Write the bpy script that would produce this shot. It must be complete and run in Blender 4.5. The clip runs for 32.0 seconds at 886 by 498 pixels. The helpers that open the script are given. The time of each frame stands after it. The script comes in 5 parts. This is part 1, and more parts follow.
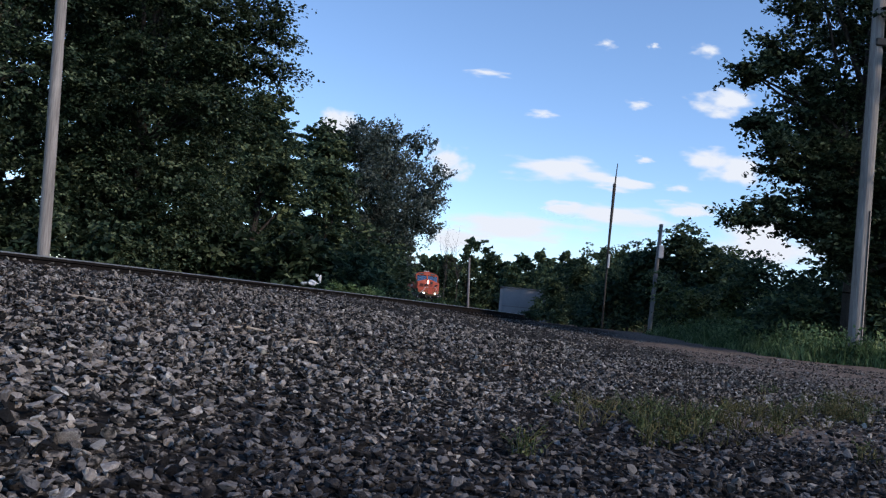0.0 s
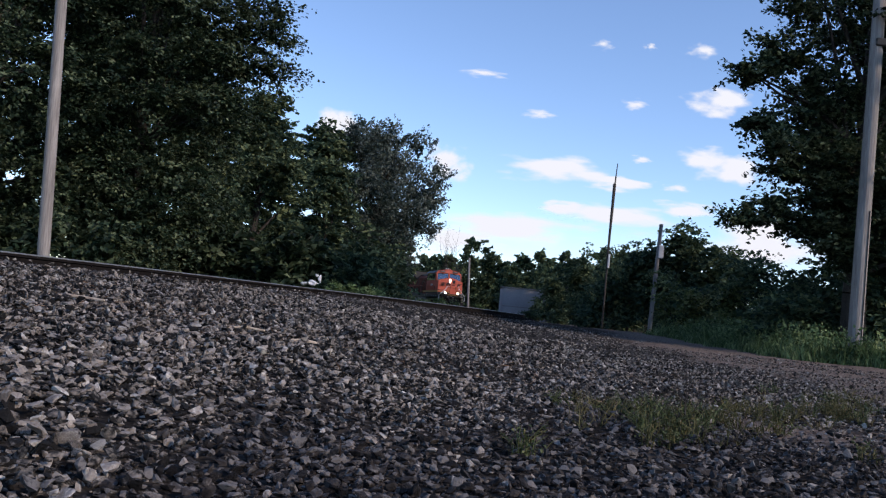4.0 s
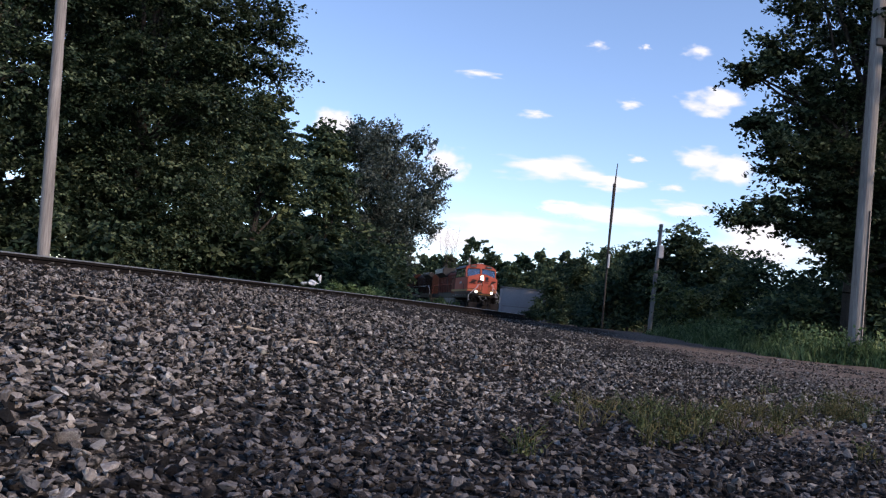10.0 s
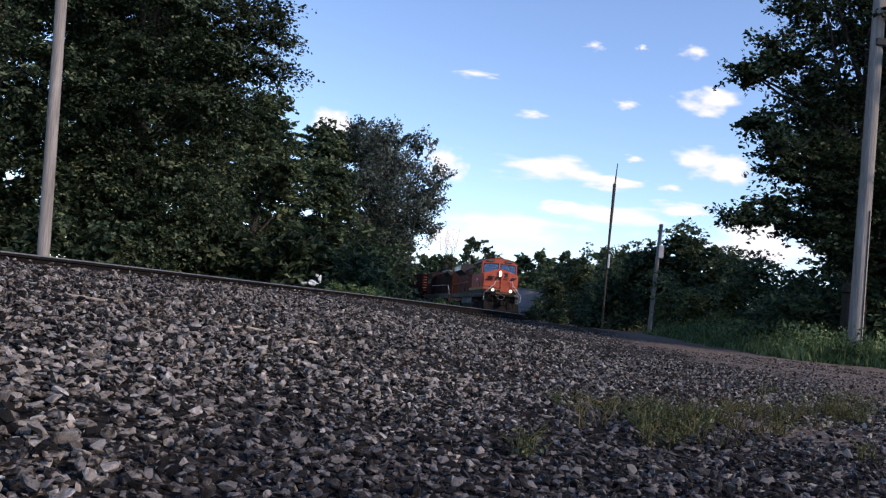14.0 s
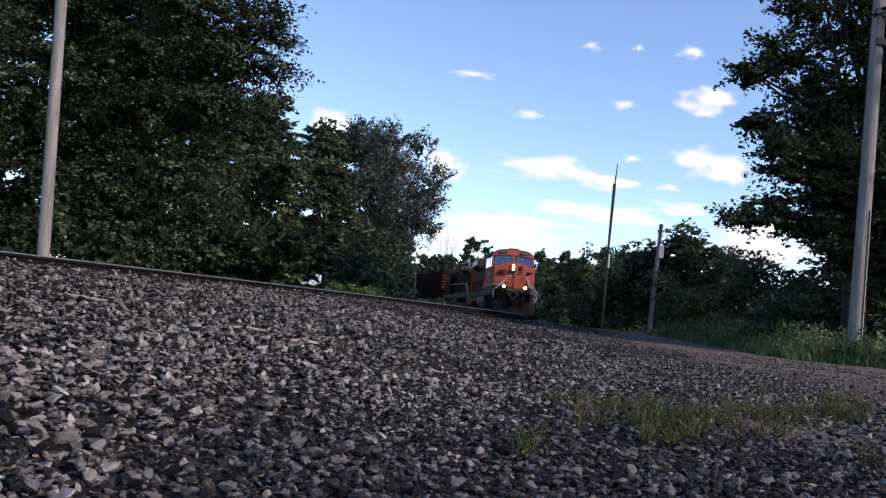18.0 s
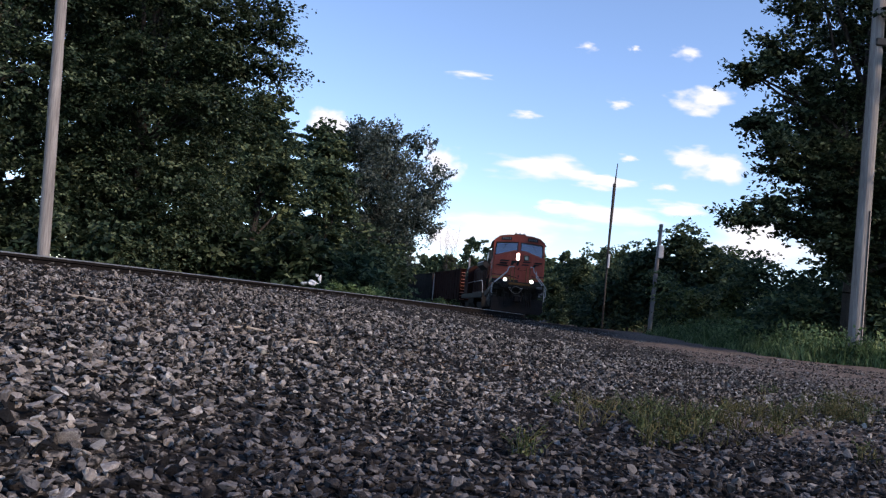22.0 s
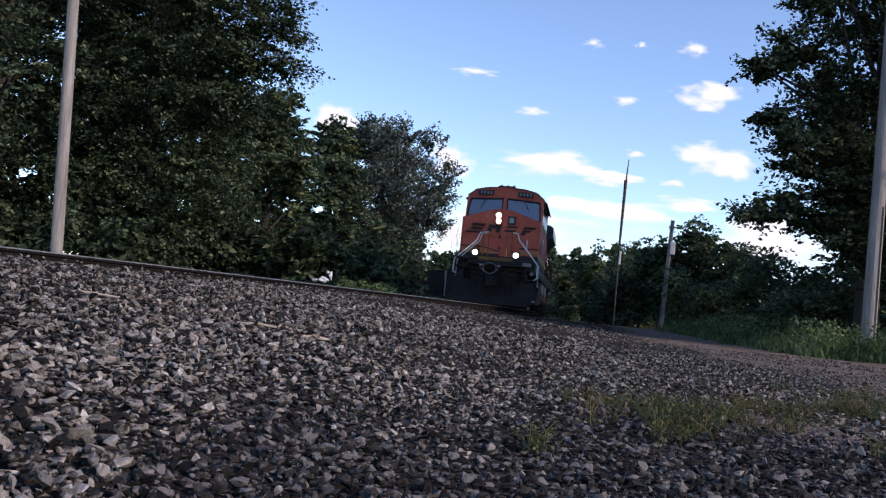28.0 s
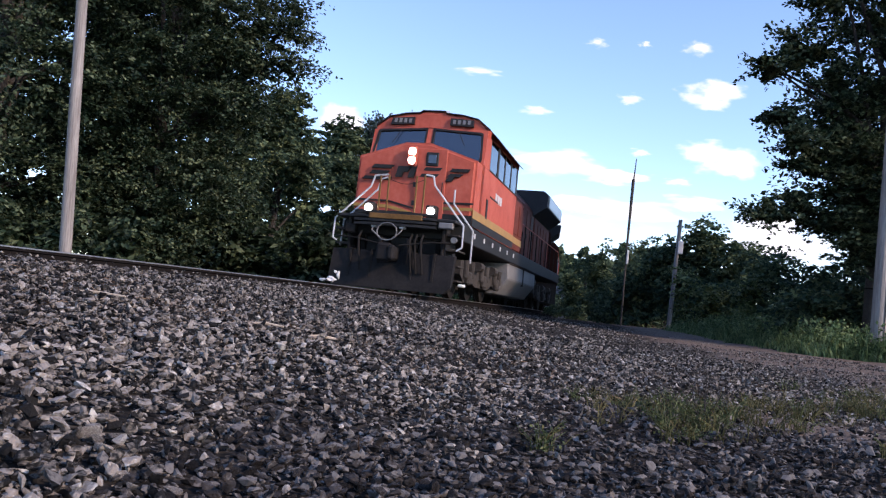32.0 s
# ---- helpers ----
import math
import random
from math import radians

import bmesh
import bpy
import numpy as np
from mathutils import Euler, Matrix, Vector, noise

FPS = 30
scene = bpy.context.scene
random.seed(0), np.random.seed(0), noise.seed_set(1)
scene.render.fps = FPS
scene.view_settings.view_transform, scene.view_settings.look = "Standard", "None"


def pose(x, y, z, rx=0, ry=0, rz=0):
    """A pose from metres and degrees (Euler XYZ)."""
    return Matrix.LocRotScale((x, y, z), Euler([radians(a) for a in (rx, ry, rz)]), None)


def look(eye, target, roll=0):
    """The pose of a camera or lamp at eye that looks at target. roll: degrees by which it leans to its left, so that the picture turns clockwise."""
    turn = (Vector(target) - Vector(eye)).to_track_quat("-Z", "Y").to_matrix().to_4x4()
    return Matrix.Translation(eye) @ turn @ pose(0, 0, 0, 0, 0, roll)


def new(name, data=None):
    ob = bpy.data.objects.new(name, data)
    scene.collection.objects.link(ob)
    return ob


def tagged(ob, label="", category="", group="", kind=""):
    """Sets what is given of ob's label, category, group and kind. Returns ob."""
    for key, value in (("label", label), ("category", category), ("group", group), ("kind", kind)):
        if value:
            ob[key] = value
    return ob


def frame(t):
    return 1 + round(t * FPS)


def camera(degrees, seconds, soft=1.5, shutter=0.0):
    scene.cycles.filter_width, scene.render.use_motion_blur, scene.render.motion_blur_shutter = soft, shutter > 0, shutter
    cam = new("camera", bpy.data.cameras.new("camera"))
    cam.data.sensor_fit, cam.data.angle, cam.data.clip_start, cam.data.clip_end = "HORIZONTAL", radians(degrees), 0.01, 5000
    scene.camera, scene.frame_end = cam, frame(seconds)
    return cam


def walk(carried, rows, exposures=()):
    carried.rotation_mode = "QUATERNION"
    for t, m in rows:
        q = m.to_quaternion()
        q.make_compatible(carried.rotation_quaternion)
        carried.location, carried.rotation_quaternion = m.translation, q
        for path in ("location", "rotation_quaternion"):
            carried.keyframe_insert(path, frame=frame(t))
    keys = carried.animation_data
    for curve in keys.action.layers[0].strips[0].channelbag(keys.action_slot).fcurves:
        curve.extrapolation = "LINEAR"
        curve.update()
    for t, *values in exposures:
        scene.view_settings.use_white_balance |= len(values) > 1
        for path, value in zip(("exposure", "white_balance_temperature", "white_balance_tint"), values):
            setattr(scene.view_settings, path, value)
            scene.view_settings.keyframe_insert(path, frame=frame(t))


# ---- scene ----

# ================= camera =================
cam = camera(56.12, 32.0, soft=1.25)
EYE = (0.0, 0.0, -0.183)


def aim(yaw, pitch):
    y, p = radians(yaw), radians(pitch)
    return look(EYE, (EYE[0] - math.sin(y) * math.cos(p), EYE[1] + math.cos(y) * math.cos(p), EYE[2] + math.sin(p)), 5.352)


CAM_ROWS = [(0.0, 0, 4.231), (25.4, 0, 4.231), (25.9, 0.05, 4.18), (26.8, 0.45, 4.0), (27.5, 0.637, 3.937), (28.0, 0.715, 3.929), (28.5, 0.833, 3.938),
            (29.0, 1.013, 3.98), (29.5, 1.2, 3.903), (30.0, 1.237, 3.861), (31.0, 1.237, 3.861), (32.0, 1.215, 3.845)]
walk(cam, [(t, aim(a, b)) for t, a, b in CAM_ROWS], [(0, 0.42, 6000, 13), (4, 0.5, 6250, 17), (7, 0.68, 6550, 21), (12, 0.66, 6450, 19), (22, 0.7, 6400, 19), (25, 0.8, 6450, 20), (28, 0.7, 6450, 20), (30, 0.96, 6450, 20), (32, 1.04, 6350, 22)])

# ================= light =================
SUN_EL, SUN_AZ = radians(28.0), radians(122.0)   # azimuth clockwise from +y
world = bpy.data.worlds.new("sky")
scene.world = world
world.use_nodes = True
wn = world.node_tree.nodes
sky = wn.new("ShaderNodeTexSky")
sky.altitude = 1000
sky.sky_type, sky.sun_disc, sky.sun_elevation, sky.sun_rotation = "NISHITA", False, SUN_EL, SUN_AZ
sky.air_density, sky.dust_density, sky.ozone_density = 1.0, 0.1, 2.6
world.node_tree.links.new(sky.outputs[0], wn["Background"].inputs[0])
wn["Background"].inputs[1].default_value = 0.15
sun = new("sun", bpy.data.lights.new("sun", "SUN"))
sun.data.energy, sun.data.angle, sun.data.color = 2.3, radians(5), (1.0, 0.80, 0.60)
sun_dir = Vector((math.sin(SUN_AZ) * math.cos(SUN_EL), math.cos(SUN_AZ) * math.cos(SUN_EL), math.sin(SUN_EL)))
sun.matrix_world = look(sun_dir * 50, (0, 0, 0))


# ================= materials =================
def material(name, colors, rough=0.8, metal=0.0, scale=8.0, bump=0.2, bump_scale=None, dist=0.01, island=0.0, obj=0.0, spec=0.4, fine=6.0, translucent=0.0, stretch=1.0):
    """Noise between two or three colours at two scales, fine relief; island/obj: how much single pieces differ in value."""
    m = bpy.data.materials.new(name)
    m.use_nodes = True
    n, l = m.node_tree.nodes, m.node_tree.links
    b = n["Principled BSDF"]
    tc = n.new("ShaderNodeMapping")
    tc.inputs["Scale"].default_value = (1, 1, stretch)
    l.new(n.new("ShaderNodeTexCoord").outputs["Object"], tc.inputs["Vector"])
    n1, n2 = n.new("ShaderNodeTexNoise"), n.new("ShaderNodeTexNoise")
    n1.inputs["Scale"].default_value, n1.inputs["Detail"].default_value = scale, 5
    n2.inputs["Scale"].default_value, n2.inputs["Detail"].default_value = scale * fine, 4
    mix = n.new("ShaderNodeMath")
    mix.operation = "MULTIPLY_ADD"
    mix.inputs[1].default_value = 0.45
    half = n.new("ShaderNodeMath")
    half.operation = "MULTIPLY"
    half.inputs[1].default_value = 0.6
    for q in (n1, n2):
        l.new(tc.outputs["Vector"], q.inputs["Vector"])
    l.new(n1.outputs["Fac"], half.inputs[0])
    l.new(n2.outputs["Fac"], mix.inputs[0])
    l.new(half.outputs[0], mix.inputs[2])
    ramp = n.new("ShaderNodeValToRGB")
    e = ramp.color_ramp.elements
    e[0].position, e[1].position = 0.32, 0.74
    e[0].color, e[1].color = (*colors[0], 1), (*colors[-1], 1)
    for i, c in enumerate(colors[1:-1]):
        e.new(0.32 + 0.42 * (i + 1) / (len(colors) - 1)).color = (*c, 1)
    fac = mix.outputs[0]
    for amount, node, socket in ((island, "ShaderNodeNewGeometry", "Random Per Island"), (obj, "ShaderNodeObjectInfo", "Random")):
        if amount:
            g = n.new(node)
            a = n.new("ShaderNodeMapRange")
            a.inputs[3].default_value, a.inputs[4].default_value = -amount, amount
            l.new(g.outputs[socket], a.inputs[0])
            s = n.new("ShaderNodeMath")
            l.new(a.outputs[0], s.inputs[0])
            l.new(fac, s.inputs[1])
            fac = s.outputs[0]
    l.new(fac, ramp.inputs[0])
    l.new(ramp.outputs[0], b.inputs["Base Color"])
    b.inputs["Roughness"].default_value, b.inputs["Metallic"].default_value = rough, metal
    b.inputs["Specular IOR Level"].default_value = spec
    if bump:
        nb = n.new("ShaderNodeTexNoise")
        nb.inputs["Scale"].default_value, nb.inputs["Detail"].default_value = bump_scale or scale * fine, 5
        l.new(tc.outputs["Vector"], nb.inputs["Vector"])
        bp = n.new("ShaderNodeBump")
        bp.inputs["Strength"].default_value, bp.inputs["Distance"].default_value = bump, dist
        l.new(nb.outputs["Fac"], bp.inputs["Height"])
        l.new(bp.outputs[0], b.inputs["Normal"])
    if translucent:
        tr = n.new("ShaderNodeBsdfTranslucent")
        ms = n.new("ShaderNodeMixShader")
        ms.inputs[0].default_value = translucent
        l.new(ramp.outputs[0], tr.inputs[0])
        l.new(b.outputs[0], ms.inputs[1])
        l.new(tr.outputs[0], ms.inputs[2])
        l.new(ms.outputs[0], n["Material Output"].inputs[0])
    return m


def glow(name, color, strength):
    m = bpy.data.materials.new(name)
    m.use_nodes = True
    b = m.node_tree.nodes["Principled BSDF"]
    b.inputs["Base Color"].default_value = (*color, 1)
    b.inputs["Emission Color"].default_value, b.inputs["Emission Strength"].default_value = (*color, 1), strength
    return m


def pane_material():
    """Tinted cab glass: clear from straight on, mirroring at a slant."""
    m = bpy.data.materials.new("cab_glass")
    m.use_nodes = True
    n, l = m.node_tree.nodes, m.node_tree.links
    n.remove(n["Principled BSDF"])
    fr, tr, gl, mx = n.new("ShaderNodeFresnel"), n.new("ShaderNodeBsdfTransparent"), n.new("ShaderNodeBsdfGlossy"), n.new("ShaderNodeMixShader")
    fr.inputs["IOR"].default_value = 2.8
    tr.inputs[0].default_value = (0.38, 0.50, 0.68, 1)
    gl.inputs["Color"].default_value, gl.inputs["Roughness"].default_value = (0.95, 0.97, 1.0, 1), 0.03
    l.new(fr.outputs[0], mx.inputs[0])
    l.new(tr.outputs[0], mx.inputs[1])
    l.new(gl.outputs[0], mx.inputs[2])
    l.new(mx.outputs[0], n["Material Output"].inputs[0])
    return m


M_STONE = material("ballast_stone", [(0.009, 0.0088, 0.0088), (0.073, 0.07, 0.066), (0.162, 0.137, 0.115), (0.195, 0.188, 0.179), (0.258, 0.222, 0.19), (0.285, 0.275, 0.26), (0.45, 0.43, 0.395)], 0.92, scale=16, bump=0.9, bump_scale=130, dist=0.006, island=0.23, obj=0.2, spec=0.2, fine=4.0)
M_LITTER = material("dry_brown_litter", [(0.05, 0.03, 0.018), (0.13, 0.08, 0.05), (0.30, 0.22, 0.15)], 0.9, scale=12, bump=0.3, dist=0.002, island=0.25, spec=0.15)
# dark stones: painted shade in the foreground and by the rail, mixed tone on the road
M_DARKSTONE = material("dark_gravel_stone", [(0.005, 0.005, 0.0055), (0.0123, 0.012, 0.0134), (0.0213, 0.0179, 0.0156), (0.0279, 0.0274, 0.0297), (0.0402, 0.0341, 0.0297), (0.0491, 0.048, 0.0512), (0.1294, 0.1223, 0.1188)], 0.92, scale=16, bump=0.9, bump_scale=130, dist=0.006, island=0.27, obj=0.22, spec=0.2, fine=4.0)
M_ORANGE = material("orange_paint", [(0.34, 0.068, 0.042), (0.43, 0.092, 0.058), (0.48, 0.125, 0.085)], 0.6, spec=0.2, scale=1.6, bump=0.05, dist=0.003)
# weathered orange, darkened further to paint in the shade on the hood flanks
M_HOOD = material("weathered_shaded_orange_paint", [(0.085, 0.023, 0.016), (0.135, 0.034, 0.023), (0.19, 0.056, 0.04)], 0.7, spec=0.12, scale=1.3, bump=0.05, dist=0.003)
# orange taken almost to black: the trees' shade on the second unit, as paint
M_SHADED = material("shaded_orange_paint", [(0.016, 0.008, 0.007), (0.04, 0.015, 0.011)], 0.85, spec=0.1, scale=1.6, bump=0.05, dist=0.003)
M_YELLOW = material("yellow_paint", [(0.26, 0.15, 0.035), (0.40, 0.235, 0.06)], 0.5, scale=3, bump=0.05, dist=0.003)
M_OCHRE = material("worn_ochre_paint", [(0.10, 0.05, 0.018), (0.20, 0.11, 0.04)], 0.75, spec=0.15, scale=4, bump=0.05, dist=0.003)
M_SCREEN = material("bare_radiator_screen", [(0.42, 0.44, 0.47), (0.6, 0.62, 0.65)], 0.35, 0.85, scale=5, bump=0.1, dist=0.004)
M_BLACK = material("black_paint", [(0.008, 0.008, 0.009), (0.022, 0.021, 0.02)], 0.6, spec=0.3, scale=3, bump=0.1, dist=0.004)
M_DARK = material("dirty_underframe", [(0.007, 0.0065, 0.0065), (0.022, 0.019, 0.017)], 0.85, spec=0.2, scale=4, bump=0.2, dist=0.006)
M_TRUCK = material("dusty_truck_steel", [(0.022, 0.02, 0.019), (0.07, 0.062, 0.056)], 0.85, spec=0.15, scale=5, bump=0.3, dist=0.006)
M_PLOW = material("dusty_plow_steel", [(0.008, 0.008, 0.009), (0.024, 0.022, 0.022)], 0.85, spec=0.15, scale=3, bump=0.2, dist=0.006)
M_TANK = material("grey_tank_paint", [(0.11, 0.11, 0.115), (0.2, 0.198, 0.195)], 0.6, scale=2.5, bump=0.08, dist=0.004)
M_GREY = material("radiator_grey", [(0.42, 0.43, 0.45), (0.55, 0.56, 0.58)], 0.6, scale=4, bump=0.1, dist=0.004)
M_WHITE = material("white_paint", [(0.62, 0.62, 0.60), (0.8, 0.8, 0.78)], 0.5, scale=5, bump=0.05, dist=0.003)
M_GLASS = material("dark_window_glass", [(0.012, 0.022, 0.045), (0.018, 0.032, 0.06)], 0.05, scale=1, bump=0, spec=1.0)
M_PANE = pane_material()
M_LAMP = glow("headlight_glow", (1.0, 0.93, 0.8), 40.0)
M_RAILTOP = material("worn_rail_head", [(0.20, 0.195, 0.19), (0.36, 0.35, 0.345)], 0.38, 0.7, scale=20, bump=0.05, dist=0.002)
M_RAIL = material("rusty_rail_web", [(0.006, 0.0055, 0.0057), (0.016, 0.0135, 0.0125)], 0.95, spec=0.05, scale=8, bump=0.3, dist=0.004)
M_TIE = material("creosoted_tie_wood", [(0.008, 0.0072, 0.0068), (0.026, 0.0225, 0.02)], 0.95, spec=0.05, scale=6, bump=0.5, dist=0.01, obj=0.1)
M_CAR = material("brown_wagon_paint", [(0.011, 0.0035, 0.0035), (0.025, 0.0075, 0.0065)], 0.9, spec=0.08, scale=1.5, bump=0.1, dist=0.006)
M_COAL = material("black_wagon_paint", [(0.012, 0.012, 0.013), (0.03, 0.029, 0.03)], 0.9, spec=0.08, scale=1.5, bump=0.1, dist=0.006)
M_RUNG = material("faded_red_rungs", [(0.30, 0.11, 0.08), (0.45, 0.22, 0.17)], 0.7, scale=5, bump=0.1, dist=0.004)
M_BARK = material("grey_brown_bark", [(0.016, 0.014, 0.012), (0.055, 0.047, 0.04)], 0.95, scale=6, bump=0.8, dist=0.03)
M_POLE = material("weathered_pole_wood", [(0.12, 0.108, 0.1), (0.22, 0.203, 0.19), (0.34, 0.32, 0.30)], 0.85, stretch=0.06, scale=9, bump=0.4, dist=0.008)
M_DKPOLE = material("dark_weathered_wood", [(0.03, 0.028, 0.026), (0.08, 0.075, 0.07)], 0.9, scale=5, bump=0.4, dist=0.008)
M_LEAF = material("tree_leaves", [(0.007, 0.017, 0.009), (0.022, 0.043, 0.021), (0.125, 0.16, 0.088)], 0.6, scale=0.55, bump=0, island=0.2, spec=0.25, translucent=0.22)
M_LEAF2 = material("bush_leaves", [(0.024, 0.048, 0.033), (0.058, 0.094, 0.056), (0.155, 0.19, 0.092)], 0.7, scale=0.5, bump=0, island=0.2, spec=0.12, translucent=0.25)
M_LEAF4 = material("yellow_green_leaves", [(0.0375, 0.0562, 0.02), (0.106, 0.144, 0.05), (0.25, 0.275, 0.112)], 0.55, scale=0.7, bump=0, island=0.22, spec=0.3, translucent=0.3)
M_LEAF3 = material("silvery_leaves", [(0.02, 0.04, 0.034), (0.055, 0.08, 0.066), (0.16, 0.19, 0.155)], 0.5, scale=0.6, bump=0, island=0.22, spec=0.5, translucent=0.2)
M_GRASS = material("grass_blades", [(0.035, 0.068, 0.026), (0.095, 0.155, 0.06), (0.24, 0.31, 0.135)], 0.6, scale=0.8, bump=0, island=0.2, spec=0.3, translucent=0.3)
M_WEED = material("dry_weeds", [(0.03, 0.034, 0.012), (0.075, 0.075, 0.025), (0.17, 0.145, 0.06)], 0.7, scale=1.5, bump=0, island=0.22, spec=0.3, translucent=0.2)
M_GREENWEED = material("green_weeds", [(0.022, 0.038, 0.014), (0.062, 0.084, 0.03), (0.15, 0.165, 0.07)], 0.7, scale=1.5, bump=0, island=0.2, spec=0.3, translucent=0.2)
M_SHED = material("pale_metal_siding", [(0.20, 0.205, 0.22), (0.27, 0.28, 0.30)], 0.7, scale=0.8, bump=0.05, dist=0.005)
M_WOOD = material("bleached_stick_wood", [(0.32, 0.25, 0.18), (0.55, 0.46, 0.36)], 0.9, scale=20, bump=0.3, dist=0.003)
M_BAG = material("white_plastic", [(0.35, 0.35, 0.35), (0.75, 0.75, 0.75)], 0.45, scale=6, bump=0.4, dist=0.02)


def ground_material():
    m = bpy.data.materials.new("ground_soil")
    m.use_nodes = True
    n, l = m.node_tree.nodes, m.node_tree.links
    b = n["Principled BSDF"]
    tc = n.new("ShaderNodeTexCoord")

    def nz(scale, detail=6):
        q = n.new("ShaderNodeTexNoise")
        q.inputs["Scale"].default_value, q.inputs["Detail"].default_value = scale, detail
        l.new(tc.outputs["Object"], q.inputs["Vector"])
        return q.outputs["Fac"]

    def ramp(fac, *stops):
        r = n.new("ShaderNodeValToRGB")
        e = r.color_ramp.elements
        e[0].position, e[1].position = stops[0][0], stops[-1][0]
        e[0].color, e[1].color = (*stops[0][1], 1), (*stops[-1][1], 1)
        for p, c in stops[1:-1]:
            e.new(p).color = (*c, 1)
        l.new(fac, r.inputs[0])
        return r.outputs[0]

    def mixc(f, a, c):
        x = n.new("ShaderNodeMix")
        x.data_type = "RGBA"
        l.new(f, x.inputs[0])
        l.new(a, x.inputs[6])
        l.new(c, x.inputs[7])
        return x.outputs[2]

    vor = n.new("ShaderNodeTexVoronoi")
    vor.inputs["Scale"].default_value = 24
    l.new(tc.outputs["Object"], vor.inputs["Vector"])
    gravel = ramp(vor.outputs["Color"], (0.1, (0.008, 0.008, 0.008)), (0.5, (0.022, 0.02, 0.018)), (0.9, (0.07, 0.064, 0.058)))
    soil = ramp(nz(1.2), (0.3, (0.03, 0.03, 0.018)), (0.6, (0.06, 0.055, 0.03)), (0.8, (0.05, 0.075, 0.025)))
    road = ramp(nz(14), (0.3, (0.09, 0.068, 0.054)), (0.55, (0.165, 0.132, 0.11)), (0.75, (0.26, 0.215, 0.185)))
    at1, at2 = n.new("ShaderNodeAttribute"), n.new("ShaderNodeAttribute")
    at1.attribute_name, at2.attribute_name = "stony", "dirt_road"
    l.new(mixc(at2.outputs["Fac"], mixc(at1.outputs["Fac"], soil, gravel), road), b.inputs["Base Color"])
    b.inputs["Roughness"].default_value, b.inputs["Specular IOR Level"].default_value = 1.0, 0.03
    bp = n.new("ShaderNodeBump")
    bp.inputs["Strength"].default_value, bp.inputs["Distance"].default_value = 0.8, 0.03
    l.new(vor.outputs["Distance"], bp.inputs["Height"])
    l.new(bp.outputs[0], b.inputs["Normal"])
    return m


M_GROUND = ground_material()


# ================= building helpers =================
def box(bm, x0, x1, y0, y1, z0, z1, bev=0.0):
    v = bmesh.ops.create_cube(bm, size=1.0)["verts"]
    for p in v:
        p.co = Vector(((x0 + x1) / 2 + p.co.x * (x1 - x0), (y0 + y1) / 2 + p.co.y * (y1 - y0), (z0 + z1) / 2 + p.co.z * (z1 - z0)))
    if bev:
        es = list({e for p in v for e in p.link_edges})
        bmesh.ops.bevel(bm, geom=es, offset=bev, segments=1, affect="EDGES")
    return v


def rod(bm, p, q, r, seg=8, r2=None):
    p, q = Vector(p), Vector(q)
    m = Matrix.Translation((p + q) / 2) @ (q - p).to_track_quat("Z", "Y").to_matrix().to_4x4()
    return bmesh.ops.create_cone(bm, cap_ends=True, segments=seg, radius1=r, radius2=r if r2 is None else r2, depth=(q - p).length, matrix=m)["verts"]


def pipe(bm, pts, r, seg=6):
    for a, b in zip(pts, pts[1:]):
        rod(bm, a, b, r, seg)
    for a in pts[1:-1]:
        bmesh.ops.create_icosphere(bm, subdivisions=1, radius=r * 1.05, matrix=Matrix.Translation(a))


def prism(bm, pts, axis, a, b):
    """A polygon drawn in the two other axes (in xyz order), drawn out along axis from a to b."""
    def at(p, w):
        return {"x": (w, p[0], p[1]), "y": (p[0], w, p[1]), "z": (p[0], p[1], w)}[axis]
    v0, v1 = [bm.verts.new(at(p, a)) for p in pts], [bm.verts.new(at(p, b)) for p in pts]
    k = len(pts)
    fs = [bm.faces.new(v0), bm.faces.new(v1[::-1])] + [bm.faces.new((v0[i], v1[i], v1[(i + 1) % k], v0[(i + 1) % k])) for i in range(k)]
    bmesh.ops.recalc_face_normals(bm, faces=fs)
    return v0, v1


def mesh_of(name, bm, mat, smooth=False):
    me = bpy.data.meshes.new(name)
    bm.to_mesh(me)
    bm.free()
    me.materials.append(mat)
    if smooth:
        me.shade_smooth()
    return me


def part(name, bm, mat, parent, label="", smooth=False):
    ob = new(name, mesh_of(name, bm, mat, smooth))
    ob.parent = parent
    return tagged(ob, label)


def raw_mesh(name, verts, faces, mat):
    """A mesh of triangles straight from arrays."""
    me = bpy.data.meshes.new(name)
    verts, faces = np.asarray(verts, np.float32), np.asarray(faces, np.int32)
    k = faces.shape[1]
    me.vertices.add(len(verts))
    me.vertices.foreach_set("co", verts.ravel())
    me.loops.add(faces.size)
    me.loops.foreach_set("vertex_index", faces.ravel())
    me.polygons.add(len(faces))
    me.polygons.foreach_set("loop_start", np.arange(0, faces.size, k, dtype=np.int32))
    me.update(calc_edges=True)
    me.validate()
    me.materials.append(mat)
    me.shade_flat()
    return me


RNG = np.random.default_rng(7)


def unit(n):
    v = RNG.normal(size=(n, 3))
    return v / np.linalg.norm(v, axis=1, keepdims=True)


